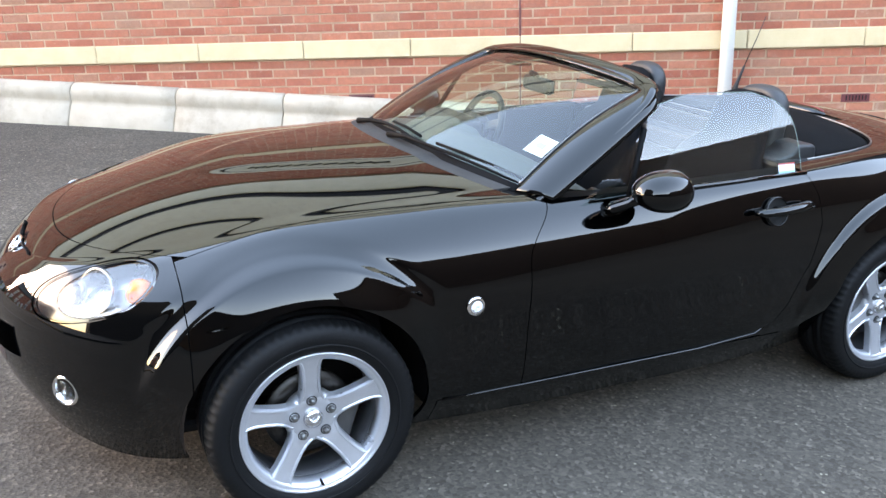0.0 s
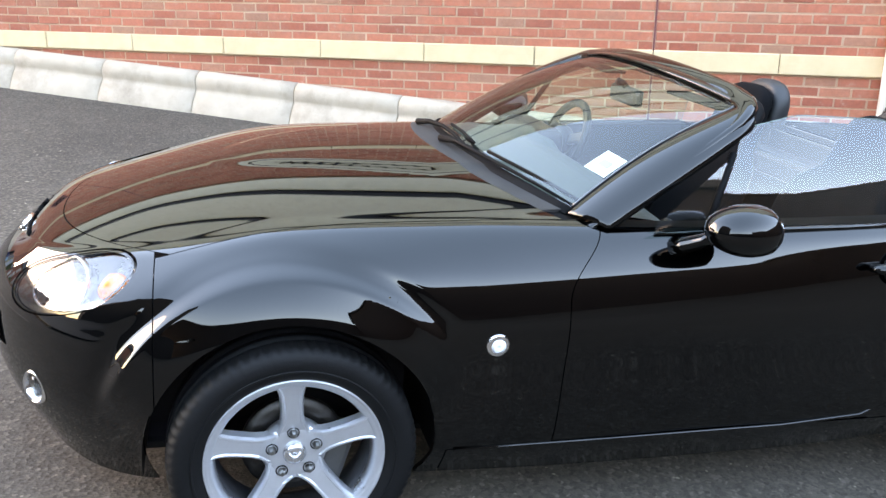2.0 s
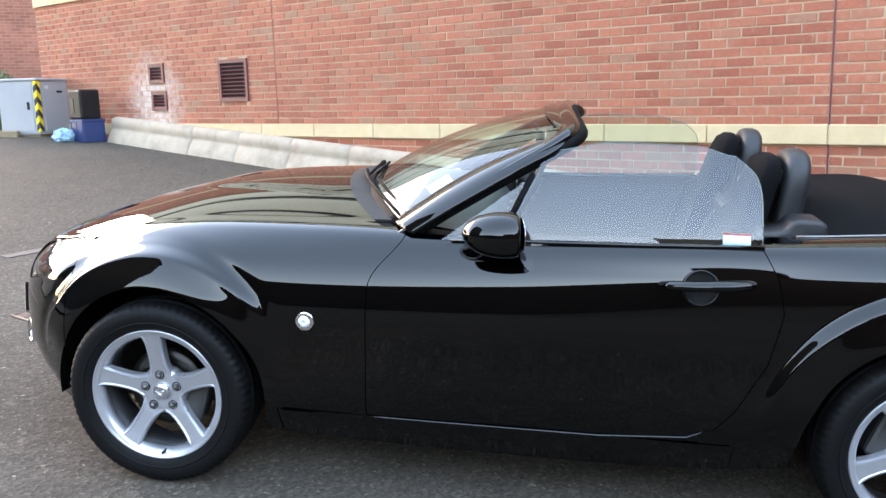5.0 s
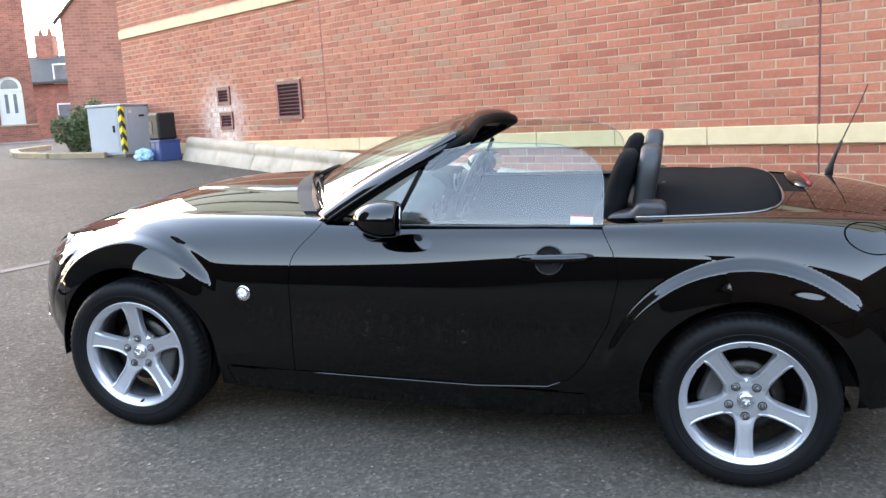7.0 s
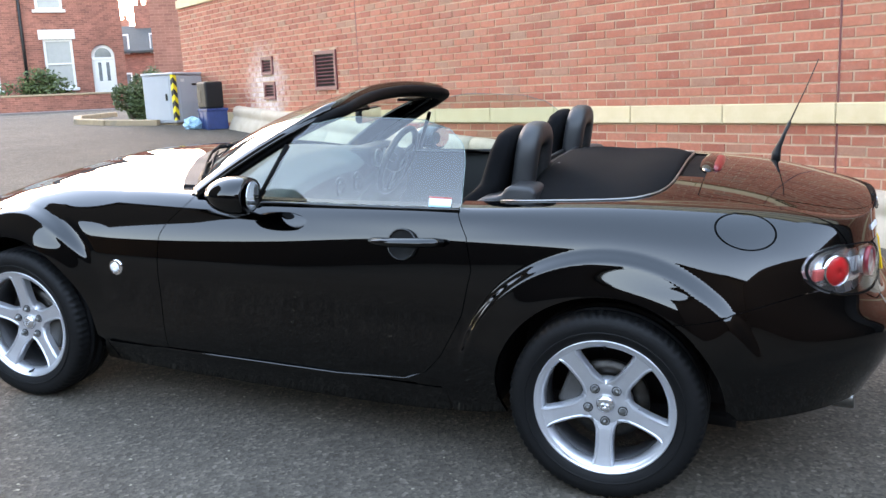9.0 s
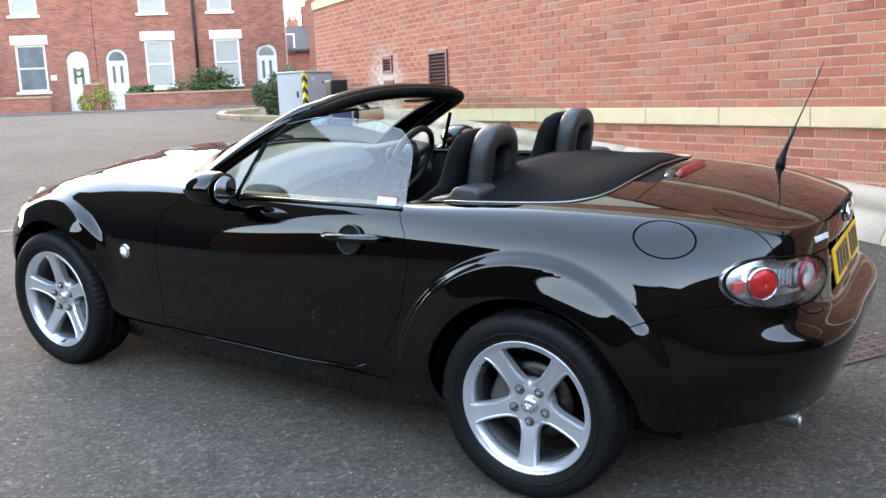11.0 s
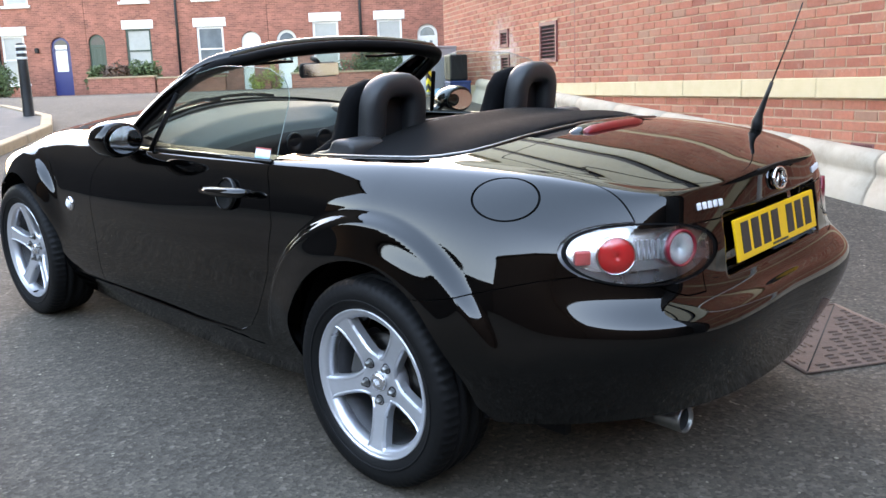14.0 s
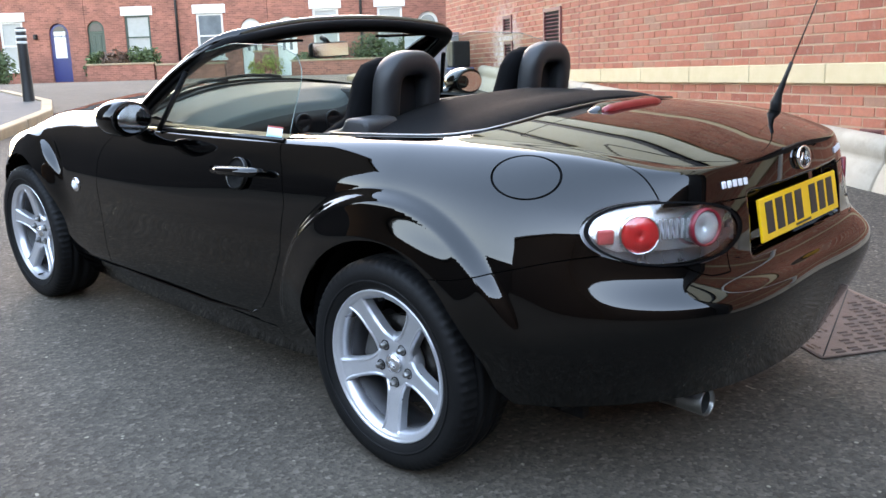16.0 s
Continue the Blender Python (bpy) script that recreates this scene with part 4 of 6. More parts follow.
for m, nm in ((pose(3.097, 0, 0.853, 0, 78, 0), "tail_badge"), (pose(-0.716, 0, 0.652, 0, -50, 0), "nose_badge")):
    bd = part(nm, lathe([(0.036, 0.0), (0.040, 0.006), (0.046, 0.006), (0.047, 0.0), (0.046, -0.004), (0.036, -0.004)], 36, "Z", name=nm), CHROME, CAR, "oval chrome badge", at=m @ Matrix.Diagonal((0.68, 0.9, 1, 1)))
    part("badge_mark", tube([(0.024, -0.032, 0.004), (-0.018, -0.012, 0.004), (0.006, 0.0, 0.004), (-0.018, 0.012, 0.004), (0.024, 0.032, 0.004)], 0.0045, 8, "badge_mark"), CHROME, bd)
for sg in (-1, 1):
    for k in range(5):
        part("lettering_bar", box_bm((-0.002, -0.050 + k * 0.0205, -0.009), (0.003, -0.050 + k * 0.0205 + 0.015, 0.009), 0.002, 1), LETTER, CAR, "silver lettering bar", at=pose(3.067, sg * 0.338, 0.832, 0, -15, sg * 12))


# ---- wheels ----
# silver inner rim with the shade behind the spokes put into its colour
BARREL = plain("shaded_barrel", (0.042, 0.042, 0.045), 0.55, 0.5, 0.25, 20)
def build_wheel():
    w = thing("wheel", Matrix(), "five-spoke silver alloy wheel with black tyre", "wheel")

    tread = [(0.218, -0.088), (0.232, -0.097), (0.262, -0.104), (0.285, -0.101), (0.297, -0.091), (0.3025, -0.078), (0.3045, -0.055), (0.3045, -0.050), (0.297, -0.048), (0.297, -0.040), (0.3055, -0.038), (0.3055, -0.012), (0.298, -0.010), (0.298, 0.010), (0.3055, 0.012), (0.3055, 0.038), (0.297, 0.040), (0.297, 0.048), (0.3045, 0.050), (0.3045, 0.055), (0.3025, 0.078), (0.297, 0.091), (0.285, 0.101), (0.262, 0.104), (0.232, 0.097), (0.218, 0.088), (0.205, 0.06), (0.205, -0.06)]
    cut = {4, 5, 6, 19, 20, 21}
    tyre = part("tyre", lathe(tread, 216, "Y", wobble=lambda i, j: -0.006 if j in cut and i % 3 == 0 else 0.0, name="tyre"), RUBBER, w, "black road tyre with worn tread")
    part("sidewall_ring", lathe([(0.243, -0.1015), (0.246, -0.1035), (0.249, -0.1028), (0.249, -0.10), (0.243, -0.10)], 96, "Y", name="sidewall_ring"), RUBBER, w)
    part("rim", lathe([(0.2135, -0.090), (0.2165, -0.0935), (0.2195, -0.092), (0.221, -0.084), (0.214, -0.07), (0.206, -0.05), (0.206, -0.045), (0.190, -0.045), (0.191, -0.066), (0.196, -0.080), (0.203, -0.0865), (0.2085, -0.088)], 120, "Y", name="rim"), ALLOY, w, "silver alloy rim")
    part("rim_barrel", lathe([(0.190, -0.048), (0.205, -0.048), (0.206, 0.07), (0.218, 0.088), (0.212, 0.09), (0.196, 0.06)], 96, "Y", name="rim_barrel"), BARREL, w, "inner rim, darkened for the shade behind the spokes")
    # one spoke, pointing up
    st = [(0.030, 0.072, -0.050), (0.058, 0.084, -0.054), (0.070, 0.072, -0.057), (0.084, 0.061, -0.061), (0.105, 0.056, -0.065), (0.140, 0.056, -0.071), (0.170, 0.060, -0.077), (0.188, 0.068, -0.082), (0.198, 0.080, -0.085), (0.206, 0.098, -0.087)]
    verts, faces = [], []
    for r, wd, y in st:
        h = wd / 2
        for xx, yy in ((-h, y + 0.034), (-h, y + 0.008), (-h + 0.004, y + 0.001), (-h + 0.009, y), (-h + 0.012, y + 0.003), (h - 0.012, y + 0.003), (h - 0.009, y), (h - 0.004, y + 0.001), (h, y + 0.008), (h, y + 0.034)):
            verts.append((xx, yy, r))
    n = 10
    faces = [(i * n + j, i * n + (j + 1) % n, (i + 1) * n + (j + 1) % n, (i + 1) * n + j) for i in range(len(st) - 1) for j in range(n)]
    spoke = mesh("spoke", verts, faces, False)
    bm = bmesh.new()
    bm.from_mesh(spoke)
    bmesh.ops.recalc_face_normals(bm, faces=bm.faces)
    bm.to_mesh(spoke)
    bm.free()
    spoke.materials.append(ALLOY)
    hub = part("hub", lathe([(0.001, -0.050), (0.030, -0.050), (0.046, -0.052), (0.060, -0.053), (0.072, -0.049), (0.080, -0.040), (0.080, 0.0), (0.001, 0.0)], 60, "Y", name="hub"), ALLOY, w)
    cap = part("centre_cap", lathe([(0.001, -0.066), (0.018, -0.065), (0.026, -0.062), (0.029, -0.056), (0.029, -0.045), (0.001, -0.045)], 40, "Y", name="centre_cap"), plain("cap_silver", (0.62, 0.62, 0.63), 0.25, 0.9, 0.05, relief=0), w, "silver centre cap")
    part("cap_mark", tube([(-0.014, -0.067, 0.008), (-0.005, -0.067, -0.006), (0.0, -0.067, 0.002), (0.005, -0.067, -0.006), (0.014, -0.067, 0.008)], 0.002, 6, "cap_mark", up=(0, 1, 0)), CHROME, w)
    nut = lathe([(0.001, -0.072), (0.006, -0.071), (0.0095, -0.066), (0.0105, -0.052), (0.0105, -0.04), (0.001, -0.04)], 6, "Y", smooth=False, name="wheel_nut")
    well = lathe([(0.0125, -0.0545), (0.0155, -0.0545), (0.0155, -0.045), (0.0125, -0.045)], 20, "Y", name="nut_well")
    nut.materials.append(STEEL)
    # dark ring round each nut: the well's shade as colour
    well.materials.append(DARK)
    for k in range(5):
        a = k * 72
        part("spoke", spoke, ALLOY, w, at=pose(0, 0, 0, 0, a, 0))
        m = pose(0, 0, 0, 0, a, 0) @ pose(0, 0, 0.057)
        part("wheel_nut", nut, STEEL, w, at=m)
        part("nut_well", well, DARK, w, at=m)
    part("valve", lathe([(0.004, -0.098), (0.004, -0.07), (0.001, -0.07), (0.001, -0.098)], 10, "Y", name="valve"), SEAL, w, at=pose(0, 0, 0, 0, 180, 0) @ pose(0, 0, 0.196))
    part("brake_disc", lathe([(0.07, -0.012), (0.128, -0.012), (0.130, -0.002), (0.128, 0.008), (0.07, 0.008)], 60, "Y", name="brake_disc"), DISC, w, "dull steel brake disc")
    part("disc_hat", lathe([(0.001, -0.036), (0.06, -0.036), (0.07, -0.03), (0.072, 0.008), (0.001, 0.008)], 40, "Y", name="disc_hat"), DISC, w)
    part("caliper", box_bm((0.075, -0.030, -0.075), (0.145, 0.045, 0.075), 0.014, 2), plain("caliper_iron", (0.075, 0.072, 0.07), 0.5, 0.6, 0.2), w, at=pose(0, 0, 0, 0, 20, 0))
    return w


wheel = build_wheel()
spots = [(0.0, -0.745, -4, 0), (2.33, -0.745, 179, 0), (0.0, 0.745, 20, 180), (2.33, 0.745, 50, 180)]
for k, (x, y, spin, turn) in enumerate(spots):
    m = pose(x, y, 0.305, 0, 0, turn) @ pose(0, 0, 0, 0, spin, 0)
    if k == 0:
        wheel.matrix_basis = m
        ob = wheel
    else:
        ob = copy_thing(wheel, m)
    ob.parent = CAR
for ax in AXLES:
    for sg in (-1, 1):
        liner = [(0.357 * math.cos(a), 0.357 * math.sin(a)) for a in np.linspace(-0.12 if ax == 0 else 0.16, math.pi + 0.12, 40)]
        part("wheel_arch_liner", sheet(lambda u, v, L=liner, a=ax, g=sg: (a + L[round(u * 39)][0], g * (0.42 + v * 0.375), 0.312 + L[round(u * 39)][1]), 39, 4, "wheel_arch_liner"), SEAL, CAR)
        # near-black wall, the arch's deep shade put into its colour
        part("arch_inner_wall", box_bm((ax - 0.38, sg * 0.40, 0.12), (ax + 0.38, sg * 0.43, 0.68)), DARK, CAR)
part("rear_valance", box_bm((2.62, -0.58, 0.29), (2.93, 0.58, 0.40), 0.03, 2), DARK, CAR, "dark valance under the rear bumper")
part("underbody", box_bm((-0.45, -0.52, 0.175), (2.72, 0.52, 0.20), 0.02, 1), DARK, CAR, "dark underbody")

# ---- windscreen ----
def screen(u, v, out=0.0):
    a = 2 * u - 1
    x = (0.525 + 0.225 * a * a) * (1 - v) + (1.185 + 0.085 * a * a) * v + 0.012 * math.sin(math.pi * v) * -1
    y = a * (0.655 * (1 - v) + 0.575 * v)
    swell = 0.015 * (1 - a**6) * max(0.0, math.sin(math.pi * v)) ** 0.6
    x -= 0.42 * swell
    z = swell * 0.91 + (0.928 - 0.080 * a * a) * (1 - v) + (1.206 - 0.054 * a * a) * v + 0.022 * math.sin(math.pi * v) + out
    return (x, y, z)


ws = part("windscreen", sheet(lambda u, v: screen(0.012 + u * 0.976, 0.02 + v * 0.97), 32, 12, "windscreen"), SCREEN, CAR, "raked clear windscreen with a small parking notice")
ws.visible_shadow = False


def strip(u0, u1, v0, v1, name, mat_, lift, th, lab=""):
    return thick(part(name, sheet(lambda u, v: screen(u0 + u * (u1 - u0), v0 + v * (v1 - v0), lift), 32, 8, name), mat_, CAR, lab), th)


strip(0.03, 0.97, 0.0, 0.045, "screen_border", SEAL, 0.002, 0.005)


def bead_path(n=40):
    """The glass edge from one lower corner, up, over the top and down, with rounded corners."""
    pts = [(0.034, v) for v in np.linspace(0.05, 0.93, n)] + [(0.040, 0.960), (0.055, 0.978)] + [(u, 0.984) for u in np.linspace(0.075, 0.925, n)] + [(0.945, 0.978), (0.960, 0.960)] + [(0.966, v) for v in np.linspace(0.93, 0.05, n)]
    return [screen(u, v, 0.0065) for u, v in pts]


part("glass_bead", tube(bead_path(), 0.0028, 8, "glass_bead"), plain("bead_grey", (0.10, 0.10, 0.105), 0.3, 0.6, 0.1, relief=0), CAR, "thin grey bead round the windscreen")
def frame_path(n=64):
    """The screen's surround: up one pillar, round the corner, over the top and down."""
    half = [(0.63, -0.670, 0.752), (0.75, -0.678, 0.838), (0.87, -0.675, 0.922), (1.00, -0.660, 1.005), (1.12, -0.636, 1.078), (1.205, -0.608, 1.126), (1.250, -0.566, 1.154), (1.266, -0.500, 1.167), (1.258, -0.38, 1.184), (1.243, -0.20, 1.199), (1.238, 0.0, 1.204)]
    pts = half + [(x, -y, z) for x, y, z in reversed(half[:-1])]
    P = np.array(pts)
    ts = np.concatenate([[0], np.cumsum(np.linalg.norm(np.diff(P, axis=0), axis=1))])
    return spline(ts, P, np.linspace(0, ts[-1] - 1e-6, n)), ts[-1]


def swept_frame(name, rx, rz, shift, mat_, lab, lo=0.0, hi=1.0, n=72):
    path, _ = frame_path(n)
    k0, k1 = int(lo * (n - 1)), int(hi * (n - 1))
    path = path[k0:k1 + 1]
    m = 18
    verts = []
    for i in range(len(path)):
        t = Vector(path[min(i + 1, len(path) - 1)] - path[max(i - 1, 0)]).normalized()
        top = abs(t.y)
        # section axes: one along the screen's slope, one square to it
        nrm = Vector((-0.42, 0, 0.91))
        nrm = (nrm - t * nrm.dot(t)).normalized()
        w = t.cross(nrm).normalized()
        if w.x < 0 and top > 0.6:
            w = -w
        a, b = rx[0] * (1 - top) + rx[1] * top, rz[0] * (1 - top) + rz[1] * top
        for k in range(m):
            q = 2 * math.pi * k / m
            verts.append(Vector(path[i]) + Vector(shift) + w * (a * math.copysign(abs(math.cos(q)) ** 0.75, math.cos(q))) + nrm * (b * math.copysign(abs(math.sin(q)) ** 0.75, math.sin(q))))
    faces = [(i * m + j, i * m + (j + 1) % m, (i + 1) * m + (j + 1) % m, (i + 1) * m + j) for i in range(len(path) - 1) for j in range(m)]
    faces += [tuple(reversed(range(m))), tuple((len(path) - 1) * m + j for j in range(m))]
    bm = bmesh.new()
    bm.from_mesh(mesh(name, verts, faces, True))
    bmesh.ops.recalc_face_normals(bm, faces=bm.faces)
    return part(name, bm, mat_, CAR, lab)


def pillar_cover(sg):
    """The broad painted pillar between the screen's edge and the side window."""
    path, _ = frame_path(160)
    path = path[:80]

    def at(u, v):
        e = Vector(screen(0.035, v, 0.005))
        o = Vector([float(np.interp(e.z + 0.004, path[:66, 2], path[:66, c])) for c in range(3)]) + Vector((0.010, -0.042, -0.016))
        d = o - e
        nrm = Vector((0.52, 0, 0.30)).cross(d).normalized()
        if nrm.z < 0:
            nrm = -nrm
        c = e.lerp(o, 0.60) + nrm * 0.040
        p = e * (1 - u) ** 2 + c * (2 * u * (1 - u)) + o * u * u
        return (p.x, p.y * -sg, p.z)
    thick(part("windscreen_pillar", sheet(at, 10, 48, "windscreen_pillar"), BLACK, CAR, "glossy black windscreen pillar"), 0.006)


for sg in (-1, 1):
    pillar_cover(sg)
def header_cover(u, v):
    """The painted top rail from the screen's upper edge back over the frame."""
    e = Vector(screen(0.03 + 0.94 * u, 0.975, 0.005))
    path, _ = frame_path(160)
    mid = path[50:111]
    o = Vector([float(np.interp(e.y * 1.03, mid[:, 1], mid[:, c])) for c in range(3)]) + Vector((0.045, 0, -0.012))
    c = e.lerp(o, 0.5) + Vector((-0.005, 0, 0.024))
    p = e * (1 - v) ** 2 + c * (2 * v * (1 - v)) + o * v * v
    return tuple(p)


thick(part("header_rail", sheet(header_cover, 60, 10, "header_rail"), BLACK, CAR, "glossy black header rail over the windscreen"), 0.005)
swept_frame("screen_frame", (0.022, 0.034), (0.011, 0.024), (0, 0, 0), BLACK, "glossy black windscreen surround")
swept_frame("frame_seal", (0.022, 0.032), (0.014, 0.021), (0.026, 0, -0.014), SEAL, "black rubber seal behind the screen frame")
swept_frame("header_lining", (0.01, 0.034), (0.01, 0.012), (0.024, 0, -0.016), CLOTH, "black fabric header lining", 0.26, 0.74)
for yy in (-0.36, 0.36):
    part("sun_visor", box_bm((1.19, yy - 0.14, 1.138), (1.27, yy + 0.14, 1.148), 0.004, 2), CLOTH, CAR, "folded black sun visor")
rv = part("rear_view_mirror", box_bm((-0.022, -0.105, -0.032), (0.012, 0.105, 0.032), 0.018, 3), TRIM, CAR, "black rear-view mirror", at=pose(1.165, -0.012, 1.098, 0, -0.6, 0) @ Matrix.Scale(0.94, 4))
part("mirror_glass", box_bm((0.0122, -0.097, -0.027), (0.014, 0.097, 0.027), 0.0005, 1), MIRROR, rv)
part("mirror_stem", tube([(0, 0, 0.02), (-0.02, 0, 0.04), (-0.045, 0, 0.05)], 0.012, 10, "mirror_stem"), TRIM, rv)
# parking notice inside the screen
def on_screen(u0, u1, v0, v1, name, mat_, lift, parent):
    return part(name, sheet(lambda u, v: screen(u0 + u * (u1 - u0), v0 + v * (v1 - v0), lift), 6, 4, name), mat_, parent)


on_screen(0.050, 0.100, 0.27, 0.40, "paper_notice", STICKER, -0.012, ws)
on_screen(0.062, 0.085, 0.31, 0.35, "notice_bar", CYAN, -0.0095, ws)
# wipers
for pts in ([(0.510, -0.08, 0.952), (0.535, -0.18, 0.962), (0.570, -0.29, 0.952), (0.620, -0.39, 0.936), (0.685, -0.50, 0.912), (0.752, -0.605, 0.882)], [(0.507, 0.22, 0.945), (0.530, 0.14, 0.960), (0.545, 0.03, 0.968), (0.550, -0.08, 0.967), (0.552, -0.20, 0.958)]):
    wp = part("wiper", tube(pts, [0.011, 0.009, 0.007, 0.006, 0.005, 0.004][:len(pts)], 8, "wiper"), SEAL, CAR, "black windscreen wiper")
    part("wiper_blade", tube([(Vector(p) + Vector((0.030, 0, 0.006))) for p in pts[2:]], 0.0055, 6, "wiper_blade"), SEAL, wp)


# ---- side glass, mirrors, handles ----
def side_glass(sg):
    y_at = lambda z: sg * (0.742 - 0.27 * (z - 0.86) - 0.62 * (z - 0.86) ** 2)

    def front(z):
        return 1.085 + (z - 0.855) * 0.455

    def top(u):
        return 1.118 + 0.032 * float(smoothstep(0.0, 0.35, u)) - 0.006 * u * u
    rows, cols = 14, 26
    verts, faces = [], []
    for i in range(cols + 1):
        for j in range(rows + 1):
            z = 0.84 + (top(i / cols) - 0.84) * j / rows
            x0 = front(z) + 0.0
            k = j / rows
            x1 = 1.835 - 0.006 * k - 0.075 * max(0, (k - 0.35) / 0.65) ** 3.4
            x = x0 + (x1 - x0) * i / cols
            zz = z - 0.022 * smoothstep(0.8, 1.0, i / cols) * smoothstep(0.7, 1.0, k)
            verts.append((x, y_at(float(zz)), float(zz)))
    faces = [(i * (rows + 1) + j, (i + 1) * (rows + 1) + j, (i + 1) * (rows + 1) + j + 1, i * (rows + 1) + j + 1) for i in range(cols) for j in range(rows)]
    ob = part("side_window", mesh("side_window", verts, faces, True), GLASS, CAR, "raised clear side window")
    rim = [verts[i * (rows + 1) + rows] for i in range(cols + 1)] + [verts[cols * (rows + 1) + j] for j in range(rows - 1, -1, -1)]
    part("pane_edge", tube(rim, 0.0013, 6, "pane_edge", up=(0, 1, 0)), PANE_EDGE, ob, "pale polished glass edge")
    ob.visible_shadow = False
    if sg < 0:
        for z0, z1, m_ in ((0.868, 0.884, CYAN), (0.884, 0.906, STICKER), (0.906, 0.911, REDP)):
            part("sticker", sheet(lambda u, v, a=z0, b=z1: (1.722 + 0.078 * u, y_at(a + (b - a) * v) - 0.004, a + (b - a) * v), 4, 3, "sticker"), m_, ob, "small red, white and blue window sticker")
    # quarter light: a triangle between the pillar and the division bar
    A, B, C = (0.90, 0.85), (1.06, 0.85), (1.145, 1.03)
    q = part("quarter_light", mesh("quarter_light", [(p[0], y_at(p[1]), p[1]) for p in (A, B, C)], [(0, 1, 2)]), GLASS, CAR, "small fixed quarter window")
    q.visible_shadow = False
    part("division_bar", tube([(1.07, y_at(0.845), 0.845), (1.165, y_at(1.05), 1.05)], 0.010, 8, "division_bar"), SEAL, CAR)
    part("sill_edge", tube([(0.41, sg * 0.800, 0.280), (0.9, sg * 0.7995, 0.278), (1.4, sg * 0.802, 0.281), (1.66, sg * 0.807, 0.300), (1.71, sg * 0.809, 0.325)], [0.0042, 0.0045, 0.005, 0.005, 0.003], 12, "sill_edge"), BLACK, CAR)
    part("belt_seal", tube([(0.93, sg * 0.734, 0.846), (1.1, sg * 0.739, 0.853), (1.5, sg * 0.751, 0.866), (1.835, sg * 0.757, 0.877)], [0.004, 0.007, 0.008, 0.008], 8, "belt_seal"), BLACK, CAR, "glossy black window seal")
    part("door_lining", sheet(lambda u, v: (0.95 + 0.89 * u, sg * (0.735 - 0.05 * v - 0.02 * math.sin(v * 3.1)), 0.862 + 0.015 * u - 0.55 * v), 16, 8, "door_lining"), TRIM, CAR, "black plastic door lining")


for sg in (-1, 1):
    side_glass(sg)
    bm = bmesh.new()
    bmesh.ops.create_uvsphere(bm, u_segments=40, v_segments=24, radius=1.0)
    for v in bm.verts:
        x, y, z = v.co
        if x > 0.35:
            x = 0.35 + (x - 0.35) * 0.12
        v.co = (x * 0.116, y * 0.086, z * 0.064 * (1 - 0.12 * y))
    for f in bm.faces:
        f.smooth = True
    md = part("door_mirror", bm, BLACK, CAR, "glossy black oval door mirror", at=pose(1.096, sg * 0.883, 0.905, 0, 0, sg * -8) @ Matrix.Diagonal((1, -sg, 1, 1)))
    part("mirror_glass", lathe([(0.001, 0.0), (0.9, 0.0), (0.9, 0.02), (0.001, 0.02)], 48, "X", smooth=False, name="mirror_glass"), MIRROR, md, "oval mirror glass", at=pose(0.0495, 0.0, 0.0, 0, 0, 7) @ Matrix.Diagonal((0.06, 0.074, 0.053, 1)))
    part("mirror_bezel", lathe([(0.90, -0.3), (1.0, -0.3), (0.97, 0.09), (0.90, 0.05)], 40, "X", name="mirror_bezel"), TRIM, md, at=pose(0.035, 0.0, 0.0) @ Matrix.Diagonal((0.1, 0.081, 0.059, 1)))
    part("mirror_foot", tube([(1.00, sg * 0.735, 0.812), (1.01, sg * 0.775, 0.83), (1.035, sg * 0.81, 0.855), (1.06, sg * 0.85, 0.885)], [0.05, 0.038, 0.030, 0.034], 16, "mirror_foot", flat=0.6), BLACK, CAR, "black mirror foot")
    # door handle over its bowl
    bowl = part("handle_bowl", lathe([(0.050, -0.002), (0.046, 0.001), (0.030, 0.010), (0.001, 0.014), (0.001, 0.02), (0.052, 0.008)], 32, "Y", name="handle_bowl"), DARK, CAR, "round hollow behind the handle", at=pose(1.660, sg * 0.8195, 0.766, 0, 0, 180 if sg > 0 else 0) @ pose(0, 0, 0, -14, 0, 0))
    part("bowl_rim", lathe([(0.046, -0.002), (0.049, -0.005), (0.052, -0.002), (0.050, 0.002)], 36, "Y", name="bowl_rim"), BLACK, bowl)
    part("door_handle", tube([(1.553, sg * 0.822, 0.771), (1.575, sg * 0.842, 0.774), (1.64, sg * 0.853, 0.778), (1.72, sg * 0.853, 0.783), (1.78, sg * 0.843, 0.786), (1.802, sg * 0.822, 0.786)], [0.013, 0.0195, 0.021, 0.022, 0.0215, 0.013], 14, "door_handle", flat=0.72), BLACK, CAR, "glossy black door handle")

# ---- cockpit ----
part("cockpit_floor", box_bm((0.5, -0.66, 0.20), (1.95, 0.66, 0.24)), DARK, CAR, "dark carpet floor")
part("rear_bulkhead", box_bm((1.93, -0.66, 0.24), (1.96, 0.66, 0.86)), DARK, CAR)
part("front_bulkhead", box_bm((0.52, -0.64, 0.24), (0.56, 0.64, 0.84)), DARK, CAR)


